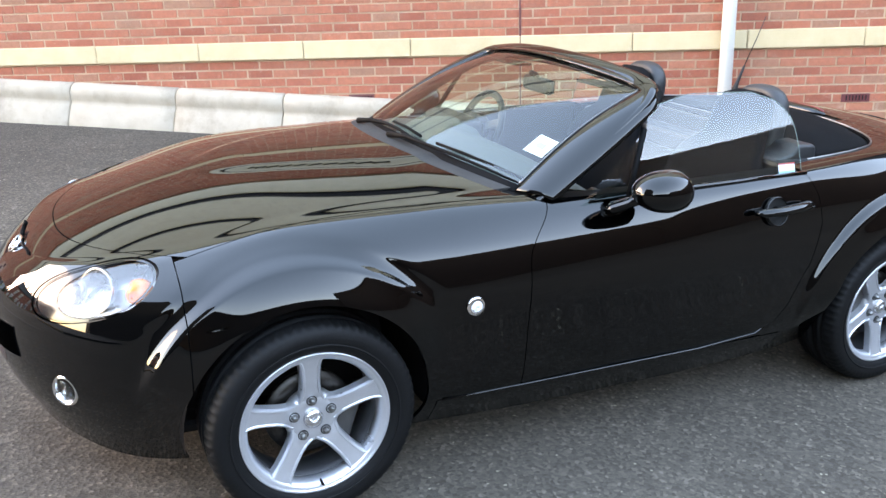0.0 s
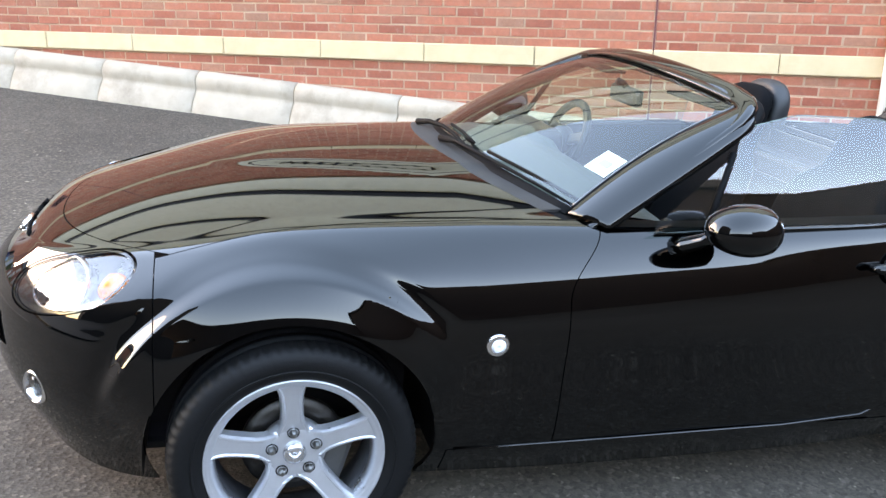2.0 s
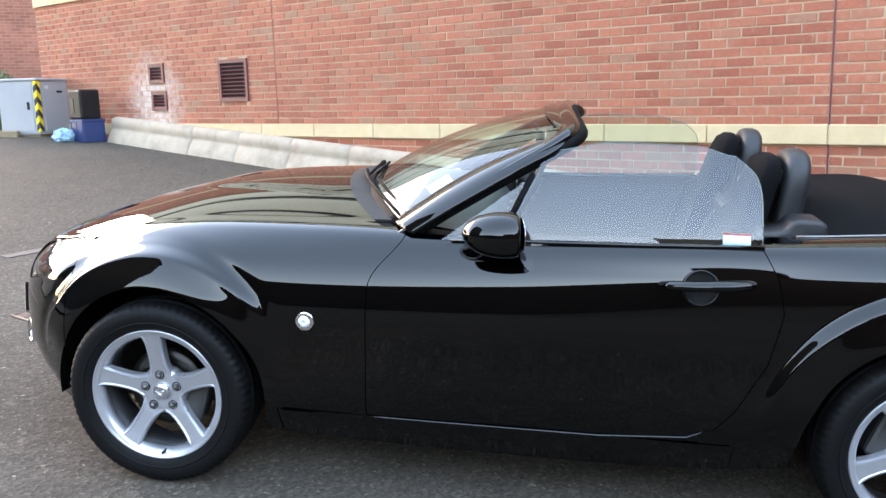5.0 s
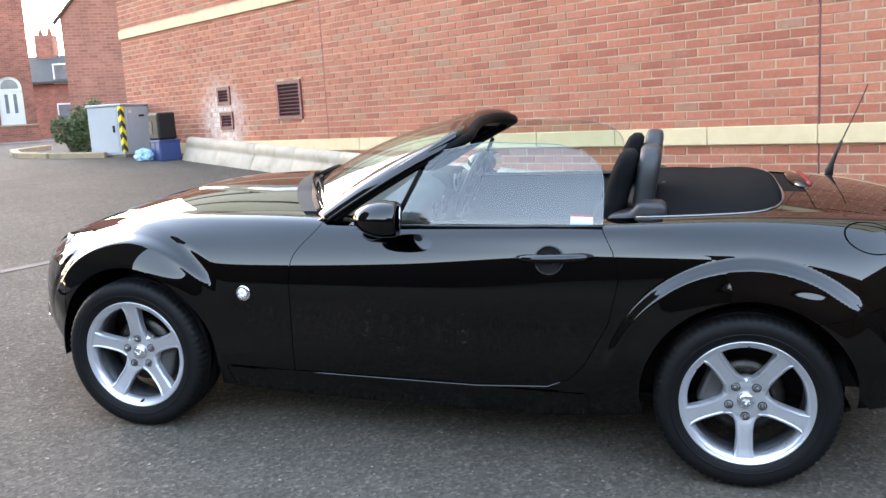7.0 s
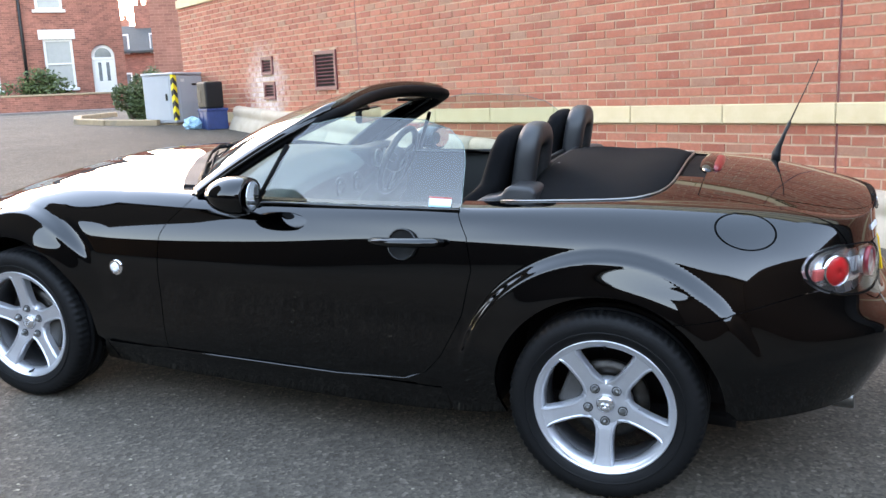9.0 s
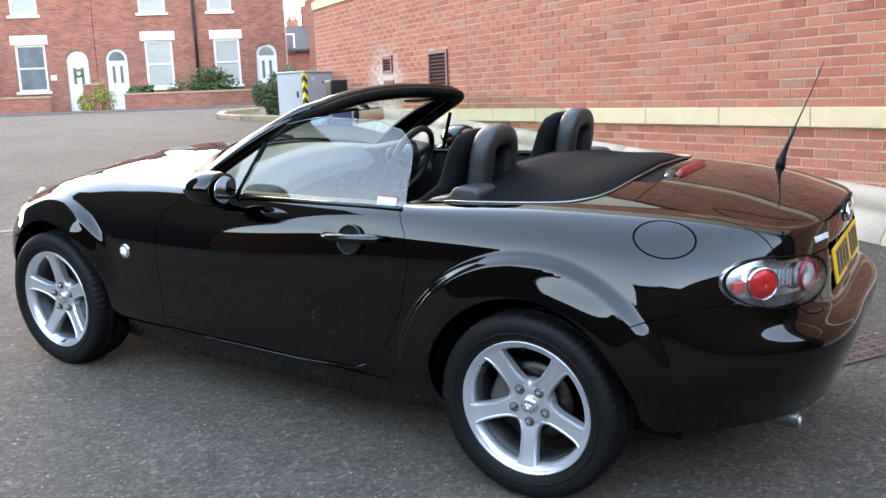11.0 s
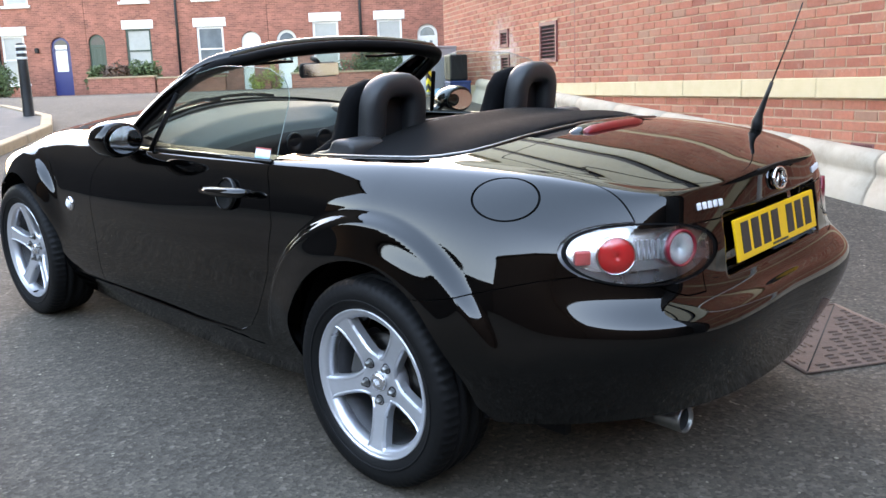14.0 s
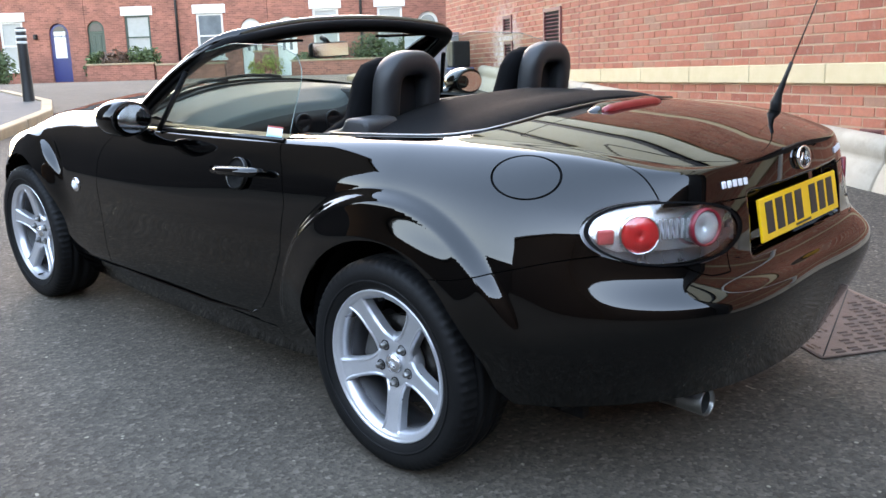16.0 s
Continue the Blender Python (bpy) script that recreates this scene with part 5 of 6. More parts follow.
def dash(u, v):
    y = -0.66 + 1.32 * u
    prof = [(0.535, 0.945), (0.66, 0.958), (0.85, 0.940), (1.00, 0.893), (1.06, 0.83), (1.05, 0.76), (0.99, 0.68), (0.95, 0.55)]
    i = min(int(v * 7), 6)
    t = v * 7 - i
    x = prof[i][0] * (1 - t) + prof[i + 1][0] * t
    z = prof[i][1] * (1 - t) + prof[i + 1][1] * t
    hood = 0.052 * math.exp(-((y - 0.36) / 0.17) ** 4) * math.exp(-((x - 0.98) / 0.13) ** 2)
    return (x + 0.235 * (y / 0.66) ** 2 * max(0.0, 1 - v * 1.6), y * 0.95, z + hood - 0.02 - 0.07 * (abs(y) / 0.66) ** 2)


db = part("dashboard", sheet(lambda u, v: dash(u, v * 0.5), 48, 21, "dashboard"), DASH, CAR, "grey soft dashboard with a hood over the dials")
part("lower_dashboard", sheet(lambda u, v: dash(u, 0.5 + v * 0.5), 48, 14, "lower_dashboard"), TRIM, db, "black lower dashboard")
for yy in (-0.58, -0.08, 0.08, 0.60):
    part("air_vent", lathe([(0.030, 0.0), (0.042, 0.006), (0.045, 0.0), (0.042, -0.01), (0.030, -0.004), (0.001, -0.004)], 28, "X", name="air_vent"), TRIM, db, at=pose(1.058, yy, 0.795))
binnacle = part("instrument_binnacle", box_bm((0.93, 0.20, 0.82), (1.06, 0.55, 0.925), 0.035, 4), TRIM, CAR, "dark instrument cluster with round dials")
for yy, rr in ((0.29, 0.042), (0.375, 0.036), (0.46, 0.042)):
    part("dial", lathe([(rr * 0.86, 0.0), (rr, 0.004), (rr, -0.004), (0.001, -0.004), (0.001, -0.002)], 28, "X", name="dial"), STEEL, binnacle, "round chrome-ringed dial", at=pose(1.061, yy, 0.872))
part("centre_console", box_bm((0.95, -0.11, 0.24), (1.95, 0.11, 0.55), 0.03, 3), TRIM, CAR, "black centre console")
part("gear_lever", tube([(1.15, 0.02, 0.54), (1.16, 0.02, 0.62), (1.165, 0.02, 0.66)], [0.012, 0.012, 0.024], 12, "gear_lever"), TRIM, CAR)
sw = part("steering_wheel", lathe([(0.172 + 0.016 * math.cos(a), 0.016 * math.sin(a)) for a in np.linspace(0, 2 * math.pi, 14, endpoint=False)], 56, "X", name="steering_wheel"), TRIM, CAR, "black leather steering wheel", at=pose(1.12, 0.375, 0.852, 0, 22, 0) @ Matrix.Scale(0.93, 4))
part("wheel_boss", lathe([(0.001, 0.03), (0.05, 0.026), (0.068, 0.0), (0.06, -0.06), (0.001, -0.07)], 30, "X", name="wheel_boss"), TRIM, sw)
for a in (-90, 20, 160):
    part("wheel_spoke", box_bm((-0.012, -0.022, 0.04), (0.008, 0.022, 0.168), 0.006, 2), GREYTRIM, sw, at=pose(0, 0, 0, a - 90, 0, 0))


def build_seat():
    s = thing("seat", Matrix(), "black cloth bucket seat with built-in headrest", "")
    zs = [0.42, 0.50, 0.60, 0.70, 0.80, 0.87, 0.92, 0.98, 1.04, 1.085, 1.105]
    hw = [0.22, 0.235, 0.245, 0.25, 0.24, 0.20, 0.155, 0.145, 0.140, 0.115, 0.06]
    th = [0.075, 0.075, 0.07, 0.065, 0.06, 0.052, 0.048, 0.046, 0.044, 0.036, 0.018]
    verts, faces, n = [], [], 24
    for z, w, t in zip(zs, hw, th):
        lean = (z - 0.42) * 0.26
        for k in range(n):
            a = 2 * math.pi * k / n
            cx = t * math.copysign(abs(math.cos(a)) ** 0.6, math.cos(a))
            cy = w * math.copysign(abs(math.sin(a)) ** 0.6, math.sin(a))
            wing = -0.05 * (abs(cy) / w) ** 3 if z < 0.88 else 0
            verts.append((1.725 + lean + cx + wing, cy, z))
    m = len(zs)
    faces = [(i * n + j, i * n + (j + 1) % n, (i + 1) * n + (j + 1) % n, (i + 1) * n + j) for i in range(m - 1) for j in range(n)]
    faces += [tuple(reversed(range(n))), tuple((m - 1) * n + j for j in range(n))]
    part("backrest", mesh("backrest", verts, faces, True), CLOTH, s)
    part("cushion", box_bm((1.18, -0.25, 0.33), (1.70, 0.25, 0.46), 0.06, 4), CLOTH, s)
    part("seat_base", box_bm((1.22, -0.20, 0.24), (1.66, 0.20, 0.34)), DARK, s)
    return s


seat = build_seat()
seat2 = copy_thing(seat, pose(0, 0.365, 0))
seat.matrix_basis = pose(0, -0.365, 0)
for o in (seat, seat2):
    o.parent = CAR


def hoop(cy):
    """A padded roll hoop: an upturned U with a hollow middle."""
    pts = []
    w, z0, z1 = 0.090, 0.85, 1.088
    for k in range(8):
        pts.append((cy - w, z0 + (z1 - 0.085 - z0) * k / 7))
    for k in range(1, 16):
        a = math.pi - math.pi * k / 16
        pts.append((cy + w * math.copysign(abs(math.cos(a)) ** 0.72, math.cos(a)), z1 - 0.085 + 0.085 * math.sin(a) ** 0.72))
    for k in range(8):
        pts.append((cy + w, z1 - 0.085 - (z1 - 0.085 - z0) * k / 7))
    n = 14
    verts, faces = [], []
    for i, (y, z) in enumerate(pts):
        a, b = pts[max(i - 1, 0)], pts[min(i + 1, len(pts) - 1)]
        t = Vector((0, b[0] - a[0], b[1] - a[1])).normalized()
        s = Vector((0, -t.z, t.y))
        lean = (z - 0.85) * 0.12
        for k in range(n):
            q = 2 * math.pi * k / n
            cx = 0.040 * math.copysign(abs(math.cos(q)) ** 0.6, math.cos(q))
            cs = 0.039 * math.copysign(abs(math.sin(q)) ** 0.75, math.sin(q))
            verts.append(Vector((1.952 + lean + cx, y, z)) + s * cs)
    faces = [(i * n + j, i * n + (j + 1) % n, (i + 1) * n + (j + 1) % n, (i + 1) * n + j) for i in range(len(pts) - 1) for j in range(n)]
    me = mesh("roll_hoop", verts, faces, True)
    bm = bmesh.new()
    bm.from_mesh(me)
    bmesh.ops.recalc_face_normals(bm, faces=bm.faces)
    h = part("roll_hoop", bm, GREYTRIM, CAR, "dark grey padded roll hoop behind the seat")
    part("hoop_infill", box_bm((1.925, cy - 0.08, 0.85), (1.955, cy + 0.08, 1.06), 0.02, 2), TRIM, h)


for cy in (-0.365, 0.365):
    hoop(cy)
    ty = cy + math.copysign(0.175, cy)
    bt = part("belt_tower", prism([(1.845, 0.84), (1.845, 0.888), (1.90, 0.898), (1.925, 0.905), (1.94, 0.928), (1.955, 0.938), (2.025, 0.936), (2.045, 0.925), (2.05, 0.84)], ty - 0.07, ty + 0.07), GREYTRIM, CAR, "grey plastic belt guide beside the seat")
    soft_edges(bt, 0.014, 3)
    bt.data.polygons.foreach_set("use_smooth", [True] * len(bt.data.polygons))
part("rear_shelf", box_bm((1.835, -0.635, 0.80), (2.05, 0.635, 0.886), 0.02, 2), TRIM, CAR, "black plastic shelf behind the seats")
for xx in (1.985, 2.022):
    part("front_slat", box_bm((xx, -0.245, 0.945), (xx + 0.016, 0.245, 0.966), 0.005, 2), TRIM, CAR, "black slat at the front of the folded top")
part("wind_deflector", box_bm((1.925, -0.235, 0.872), (1.945, 0.235, 0.955), 0.008, 2), TRIM, CAR, "black wind deflector between the hoops")


def soft_top(u, v):
    """The folded top's cover, gently domed, with a rounded back edge."""
    x = 2.00 + 0.452 * v
    half = 0.645 * (max(0.0, 1 - abs((x - 1.555) / 0.905) ** 6)) ** (1 / 6)
    half = min(half, 0.60)
    y = (2 * u - 1) * half
    c = abs(2 * u - 1)
    z = 0.872 + 0.032 * v + (0.083 - 0.006 * v) * (1 - c**2.6) * (1 - 0.35 * v**4) + 0.006 * math.sin(v * 9) * (1 - c * c)
    return (x, y, z)


thick(part("soft_top_cover", sheet(soft_top, 48, 24, "soft_top_cover"), HOOD_CLOTH, CAR, "folded black fabric soft top"), 0.012)
edge = []
for k in range(41):
    a = -math.pi / 2 + math.pi * k / 40
    ca, sa = math.cos(a), math.sin(a)
    edge.append((1.555 + 0.905 * abs(ca) ** (1 / 3) if abs(ca) > 1e-6 else 1.555, 0.663 * math.copysign(abs(sa) ** (1 / 3), sa)))
edge = [e for e in edge if e[0] > 1.82]


def deck_z(x, y):
    d = (GRID[..., 0] - x) ** 2 + (GRID[..., 1] - abs(y)) ** 2 + (GRID[..., 2] < 0.8) * 10
    return float(GRID[..., 2].reshape(-1)[np.argmin(d)])


part("deck_seal", tube([(x, y, deck_z(x, y) - 0.007) for x, y in edge], 0.0065, 8, "deck_seal"), SEAL, CAR)
part("deck_trim", tube([(x, y, deck_z(x, y) + 0.002) for x, y in edge], 0.0036, 8, "deck_trim"), STEEL, CAR, "bright trim line round the folded top")

# ---- terrace across the street: x along the row, y towards the street ----
ROW = Matrix.Translation((-31.95, 22.39, -0.16)) @ Matrix.Rotation(radians(41), 4, "Z") @ Matrix.Scale(1.15, 4)
BASE = 0.78
PANE = plain("far_pane", (0.10, 0.12, 0.13), 0.12, 0, 0.3, 2, relief=0)
FANLIGHT = plain("dark_fanlight", (0.035, 0.032, 0.03), 0.35, 0, 0.3, 4, relief=0)
NET = plain("net_curtain", (0.26, 0.265, 0.25), 0.7, 0, 0.1, 6)


def sash_window(house, x0, x1, z0, z1, curtain=True, frame_mat=None):
    """A white sash window set back in its opening; the street is on the minus-y side."""
    w = part("window", pierced(x0, x1, z0, z1, [(x0 + 0.09, x1 - 0.09, z0 + 0.08, (z0 + z1) / 2 - 0.03), (x0 + 0.09, x1 - 0.09, (z0 + z1) / 2 + 0.03, z1 - 0.08)], 0.05, 0.12), frame_mat or WHITE, house, "dark green sash window" if frame_mat else "white sash window")
    part("pane", box_bm((x0 + 0.05, 0.085, z0 + 0.05), (x1 - 0.05, 0.095, z1 - 0.05)), NET if curtain else PANE, w)
    part("sill", box_bm((x0 - 0.10, -0.08, z0 - 0.11), (x1 + 0.10, 0.1, z0), 0.01, 1), WHITE, w)
    part("lintel", box_bm((x0 - 0.13, -0.03, z1 + 0.0), (x1 + 0.13, 0.08, z1 + 0.36), 0.012, 1), WHITE, w)


def arched_door(house, x0, x1, z0, z1, mat_, lab, fan=True):
    r = (x1 - x0) / 2
    c = (x0 + x1) / 2
    spring = z1 - r
    arc = [(c + r * math.cos(a), spring + r * math.sin(a)) for a in np.linspace(0, math.pi, 15)]
    d = part("door", prism([(x0, z0), (x1, z0)] + arc, 0.10, 0.16), mat_, house, lab)
    if fan:
        part("fanlight", prism([(c - r * 0.72, spring - 0.05), (c + r * 0.72, spring - 0.05)] + [(c + r * 0.72 * math.cos(a), spring + r * 0.72 * math.sin(a)) for a in np.linspace(0, math.pi, 11)], 0.085, 0.11), PANE if mat_ is WHITE else FANLIGHT, d, "arched fanlight")
        part("transom", box_bm((x0 + 0.02, 0.07, spring - 0.16), (x1 - 0.02, 0.10, spring - 0.06), 0.01, 1), mat_, d)
    for xa in (c - r * 0.35, c + r * 0.35):
        part("door_panel", box_bm((xa - 0.06, 0.085, z0 + 1.05), (xa + 0.06, 0.105, spring - 0.25), 0.01, 1), PANE if mat_ is WHITE else mat_, d)
    part("step", box_bm((x0 - 0.1, -0.35, z0 - 0.35), (x1 + 0.1, 0.1, z0 - 0.02), 0.02, 1), KERB2, d)
    # brick corners over the arch
    for s in (-1, 1):
        pts = [(c + s * r, z1 + 0.02), (c + s * r, spring)] + [(c + s * r * math.cos(a), spring + r * math.sin(a)) for a in np.linspace(0, math.pi / 2, 9)] + [(c, z1 + 0.02)]
        part("arch_corner", prism(pts, 0.0, 0.10), FARBRICK, d)


def terrace_house(x0, x1, windows, doors, uppers, left_gap=0.0):
    h = thing("terraced_house", ROW, "red brick terraced house with white sash windows", "house", "terrace across the street")
    top = 7.1
    holes = [w[:4] for w in windows] + [(d[0], d[1], d[2], d[3]) for d in doors] + [(u[0], u[1], 4.72, 6.2) for u in uppers]
    part("wall", pierced(x0, x1, BASE - 0.6, top, holes, 0.0, 0.25), FARBRICK, h)
    part("side_wall", box_bm((x0 + 0.005, 0.25, BASE - 0.6), (x0 + 0.25, 7.5, top)), FARBRICK, h)
    part("side_wall", box_bm((x1 - 0.25, 0.25, BASE - 0.6), (x1 - 0.005, 7.5, top)), FARBRICK, h)
    part("back_wall", box_bm((x0, 7.5, BASE - 0.6), (x1, 7.75, top)), FARBRICK, h)
    part("floor_slab", box_bm((x0 + 0.25, 0.26, 4.1), (x1 - 0.25, 7.4, 4.3)), DARK, h)
    for y0, y1, z0, z1 in ((-0.25, 3.9, top - 0.05, top + 2.5), (8.0, 3.7, top - 0.05, top + 2.5)):
        part("roof", mesh("roof", [(x0, y0, z0), (x1, y0, z0), (x1, y1, z1), (x0, y1, z1), (x0, y0, z0 + 0.12), (x1, y0, z0 + 0.12), (x1, y1, z1 + 0.12), (x0, y1, z1 + 0.12)], [(0, 1, 2, 3), (7, 6, 5, 4), (0, 4, 5, 1), (1, 5, 6, 2), (2, 6, 7, 3), (3, 7, 4, 0)]), SLATE, h, "grey slate roof")
    part("chimney", box_bm((x1 - 0.8, 3.4, top + 1.6), (x1 - 0.1, 4.3, top + 3.6), 0.02, 1), FARBRICK, h)
    part("gutter", box_bm((x0, -0.35, top - 0.12), (x1, -0.2, top), 0.03, 1), TRIM, h)
    for w in windows:
        sash_window(h, *w)
    for u in uppers:
        sash_window(h, u[0], u[1], 4.72, 6.2)
    for d in doors:
        arched_door(h, *d)
    return h


HZ = BASE + 0.18
H1 = terrace_house(4.70, 8.30, [(5.42, 6.45, 1.80, 3.62)], [(7.08, 7.92, HZ, 3.39, WHITE, "white front door with arched fanlight")], [(5.3, 6.25)])
H2 = terrace_house(0.85, 4.68, [(2.72, 3.80, 1.78, 3.63)], [(1.18, 2.02, HZ, 3.36, WHITE, "white front door with two slim panes")], [(2.62, 3.66)])
H3 = terrace_house(-3.02, 0.83, [(-2.18, -1.05, 1.78, 3.59, False)], [(-0.32, 0.52, HZ, 3.34, WHITE, "white front door with a wreath", False)], [(-2.2, -1.18)])
H4 = terrace_house(-6.9, -3.04, [(-5.22, -4.14, 1.82, 3.60, True, GREEN)], [(-6.86, -6.12, HZ, 3.44, GREEN, "dark green front door in an arch")], [(-5.3, -4.15)])
H5 = terrace_house(-10.75, -6.92, [(-10.6, -9.6, 1.5, 3.5)], [(-8.5, -7.66, HZ, 3.38, BLUED, "blue front door with a white notice")], [(-10.3, -9.25)])
H6 = terrace_house(-14.6, -10.77, [(-13.0, -11.9, 1.8, 3.6)], [(-14.4, -13.6, HZ, 3.4, WHITE, "white front door in an arch")], [(-13.0, -11.9)])
part("door_notice", box_bm((-8.33, 0.07, 1.95), (-7.83, 0.085, 3.05), 0.01, 1), WHITE, H5, "white paper notice")
wreath = part("wreath", lathe([(0.13 + 0.045 * math.cos(a), 0.045 * math.sin(a)) for a in np.linspace(0, 2 * math.pi, 8, endpoint=False)], 20, "Y", name="wreath"), LEAF, H3, "small green door wreath", at=pose(0.10, 0.06, 2.45))
part("house_sign", box_bm((-0.95, -0.02, 2.2), (-0.72, 0.0, 2.4), 0.005, 1), WHITE, H3)
for hx, hh in ((-3.03, H3), (4.69, H1), (-10.76, H5)):
    part("drainpipe", lathe([(0.055, BASE - 0.3), (0.055, 7.0), (0.045, 7.0), (0.045, BASE - 0.3)], 14, "Z", name="drainpipe"), TRIM, hh, "dark cast drainpipe", at=pose(hx + 0.06, -0.07, 0))
part("hanging_lamp", box_bm((-9.12, -0.18, 2.75), (-8.98, 0.0, 2.95), 0.03, 2), TRIM, H5)


# ---- hedges and shrubs ----
def shrub(name, m, sx, sy, sz, count, leaf, mat_, seed, label, category="shrub", group=""):
    """Woody stems under a ragged mass of separate leaves."""
    rng = random.Random(seed)
    t = thing(name, m, label, category, group)
    bm = bmesh.new()
    for k in range(7):
        a = rng.uniform(0, 6.28)
        tip = Vector((math.cos(a) * sx * 0.6, math.sin(a) * sy * 0.6, sz * rng.uniform(0.6, 0.9)))
        foot = Vector((math.cos(a) * sx * 0.15, math.sin(a) * sy * 0.15, -0.1))
        side_v = Vector((0.02, 0.0, 0))
        vs = [bm.verts.new(foot - side_v), bm.verts.new(foot + side_v), bm.verts.new(foot + Vector((0, 0.02, 0))), bm.verts.new(tip)]
        for i, j in ((0, 1), (1, 2), (2, 0)):
            bm.faces.new((vs[i], vs[j], vs[3]))
    part("stem", bm, BARK, t)
    verts, faces = [], []
    lumps = [(rng.uniform(-0.55, 0.55), rng.uniform(-0.55, 0.55), rng.uniform(0.16, 0.70), rng.uniform(0.3, 0.52)) for _ in range(9)]
    for _ in range(count):
        lx, ly, lz, lr = rng.choice(lumps)
        d = Vector((rng.gauss(0, 1), rng.gauss(0, 1), rng.gauss(0, 1))).normalized() * (lr * rng.uniform(0.6, 1.05))
        p = Vector(((lx + d.x) * sx, (ly + d.y) * sy, max(0.02, (lz + d.z * 0.8)) * sz))
        u = Vector((rng.gauss(0, 1), rng.gauss(0, 1), rng.gauss(0, 0.6))).normalized()
        w = u.cross(Vector((rng.gauss(0, 1), rng.gauss(0, 1), rng.gauss(0, 1)))).normalized()
        L, W = leaf * rng.uniform(0.7, 1.3), leaf * 0.45
        k = len(verts)
        verts += [p - u * L, p + w * W, p + u * L, p - w * W]
        faces.append((k, k + 1, k + 2, k + 3))
    part("foliage", mesh("foliage", verts, faces), mat_, t)
    return t


def street_z(m):
    p = m.translation
    return ground_z(p.x, p.y)


def in_row(x, y):
    m = ROW @ pose(x, y, 0)
    m.translation.z = street_z(m)
    return m


# low garden walls in front of the houses
def garden_wall(x0, x1, y, h, label):
    g = thing("garden_wall", in_row(x0, y), label, "wall", "front garden walls")
    z = street_z(in_row((x0 + x1) / 2, y)) - street_z(in_row(x0, y))
    part("wall_body", box_bm((0, -0.11, -0.3), (x1 - x0, 0.11, h + z), 0.01, 1), FARBRICK, g)
    part("wall_coping", box_bm((-0.03, -0.15, h + z), (x1 - x0 + 0.03, 0.15, h + z + 0.07), 0.015, 1), KERB2, g)


garden_wall(-6.0, -3.3, -2.2, 0.62, "low red brick garden wall with stone coping")
garden_wall(-3.2, -0.45, -2.2, 0.55, "low red brick garden wall with stone coping")
garden_wall(2.2, 8.3, -2.2, 0.55, "low red brick garden wall with stone coping")
garden_wall(0.75, 1.35, -2.2, 0.95, "brick gate pier between two paths")
shrub("shrub", in_row(-5.15, -1.4), 0.75, 0.6, 1.25, 1620, 0.085, LEAF_BROWN, 1, "russet brown garden shrub behind the wall")
shrub("shrub", in_row(-5.95, -1.6), 0.55, 0.5, 1.2, 1620, 0.085, LEAF, 2, "dark green rounded garden shrub")
shrub("shrub", in_row(-3.9, -1.5), 0.75, 0.55, 1.4, 2160, 0.085, LEAF, 3, "dark green rounded garden shrub")
shrub("shrub", in_row(-4.6, -1.3), 0.5, 0.5, 1.1, 1440, 0.085, LEAF_BROWN, 4, "russet brown garden shrub behind the wall")
shrub("hedge", in_row(1.05, -2.1), 0.75, 0.5, 1.2, 2340, 0.065, LEAF_GOLD, 5, "golden green clipped hedge arch between the doors", "hedge")
shrub("hedge", in_row(5.0, -1.5), 1.6, 0.6, 1.55, 3240, 0.085, LEAF, 6, "long dark green garden hedge", "hedge")
shrub("hedge", in_row(2.9, -1.6), 0.8, 0.5, 1.05, 1440, 0.085, LEAF, 7, "low green garden hedge", "hedge")
shrub("shrub", in_row(-9.7, -2.2), 1.0, 0.8, 1.5, 2340, 0.085, LEAF, 8, "dark green garden shrub beside the blue door")
shrub("shrub", in_row(-10.6, -3.6), 1.2, 0.8, 1.1, 2340, 0.085, LEAF, 10, "green garden shrub by the pavement")


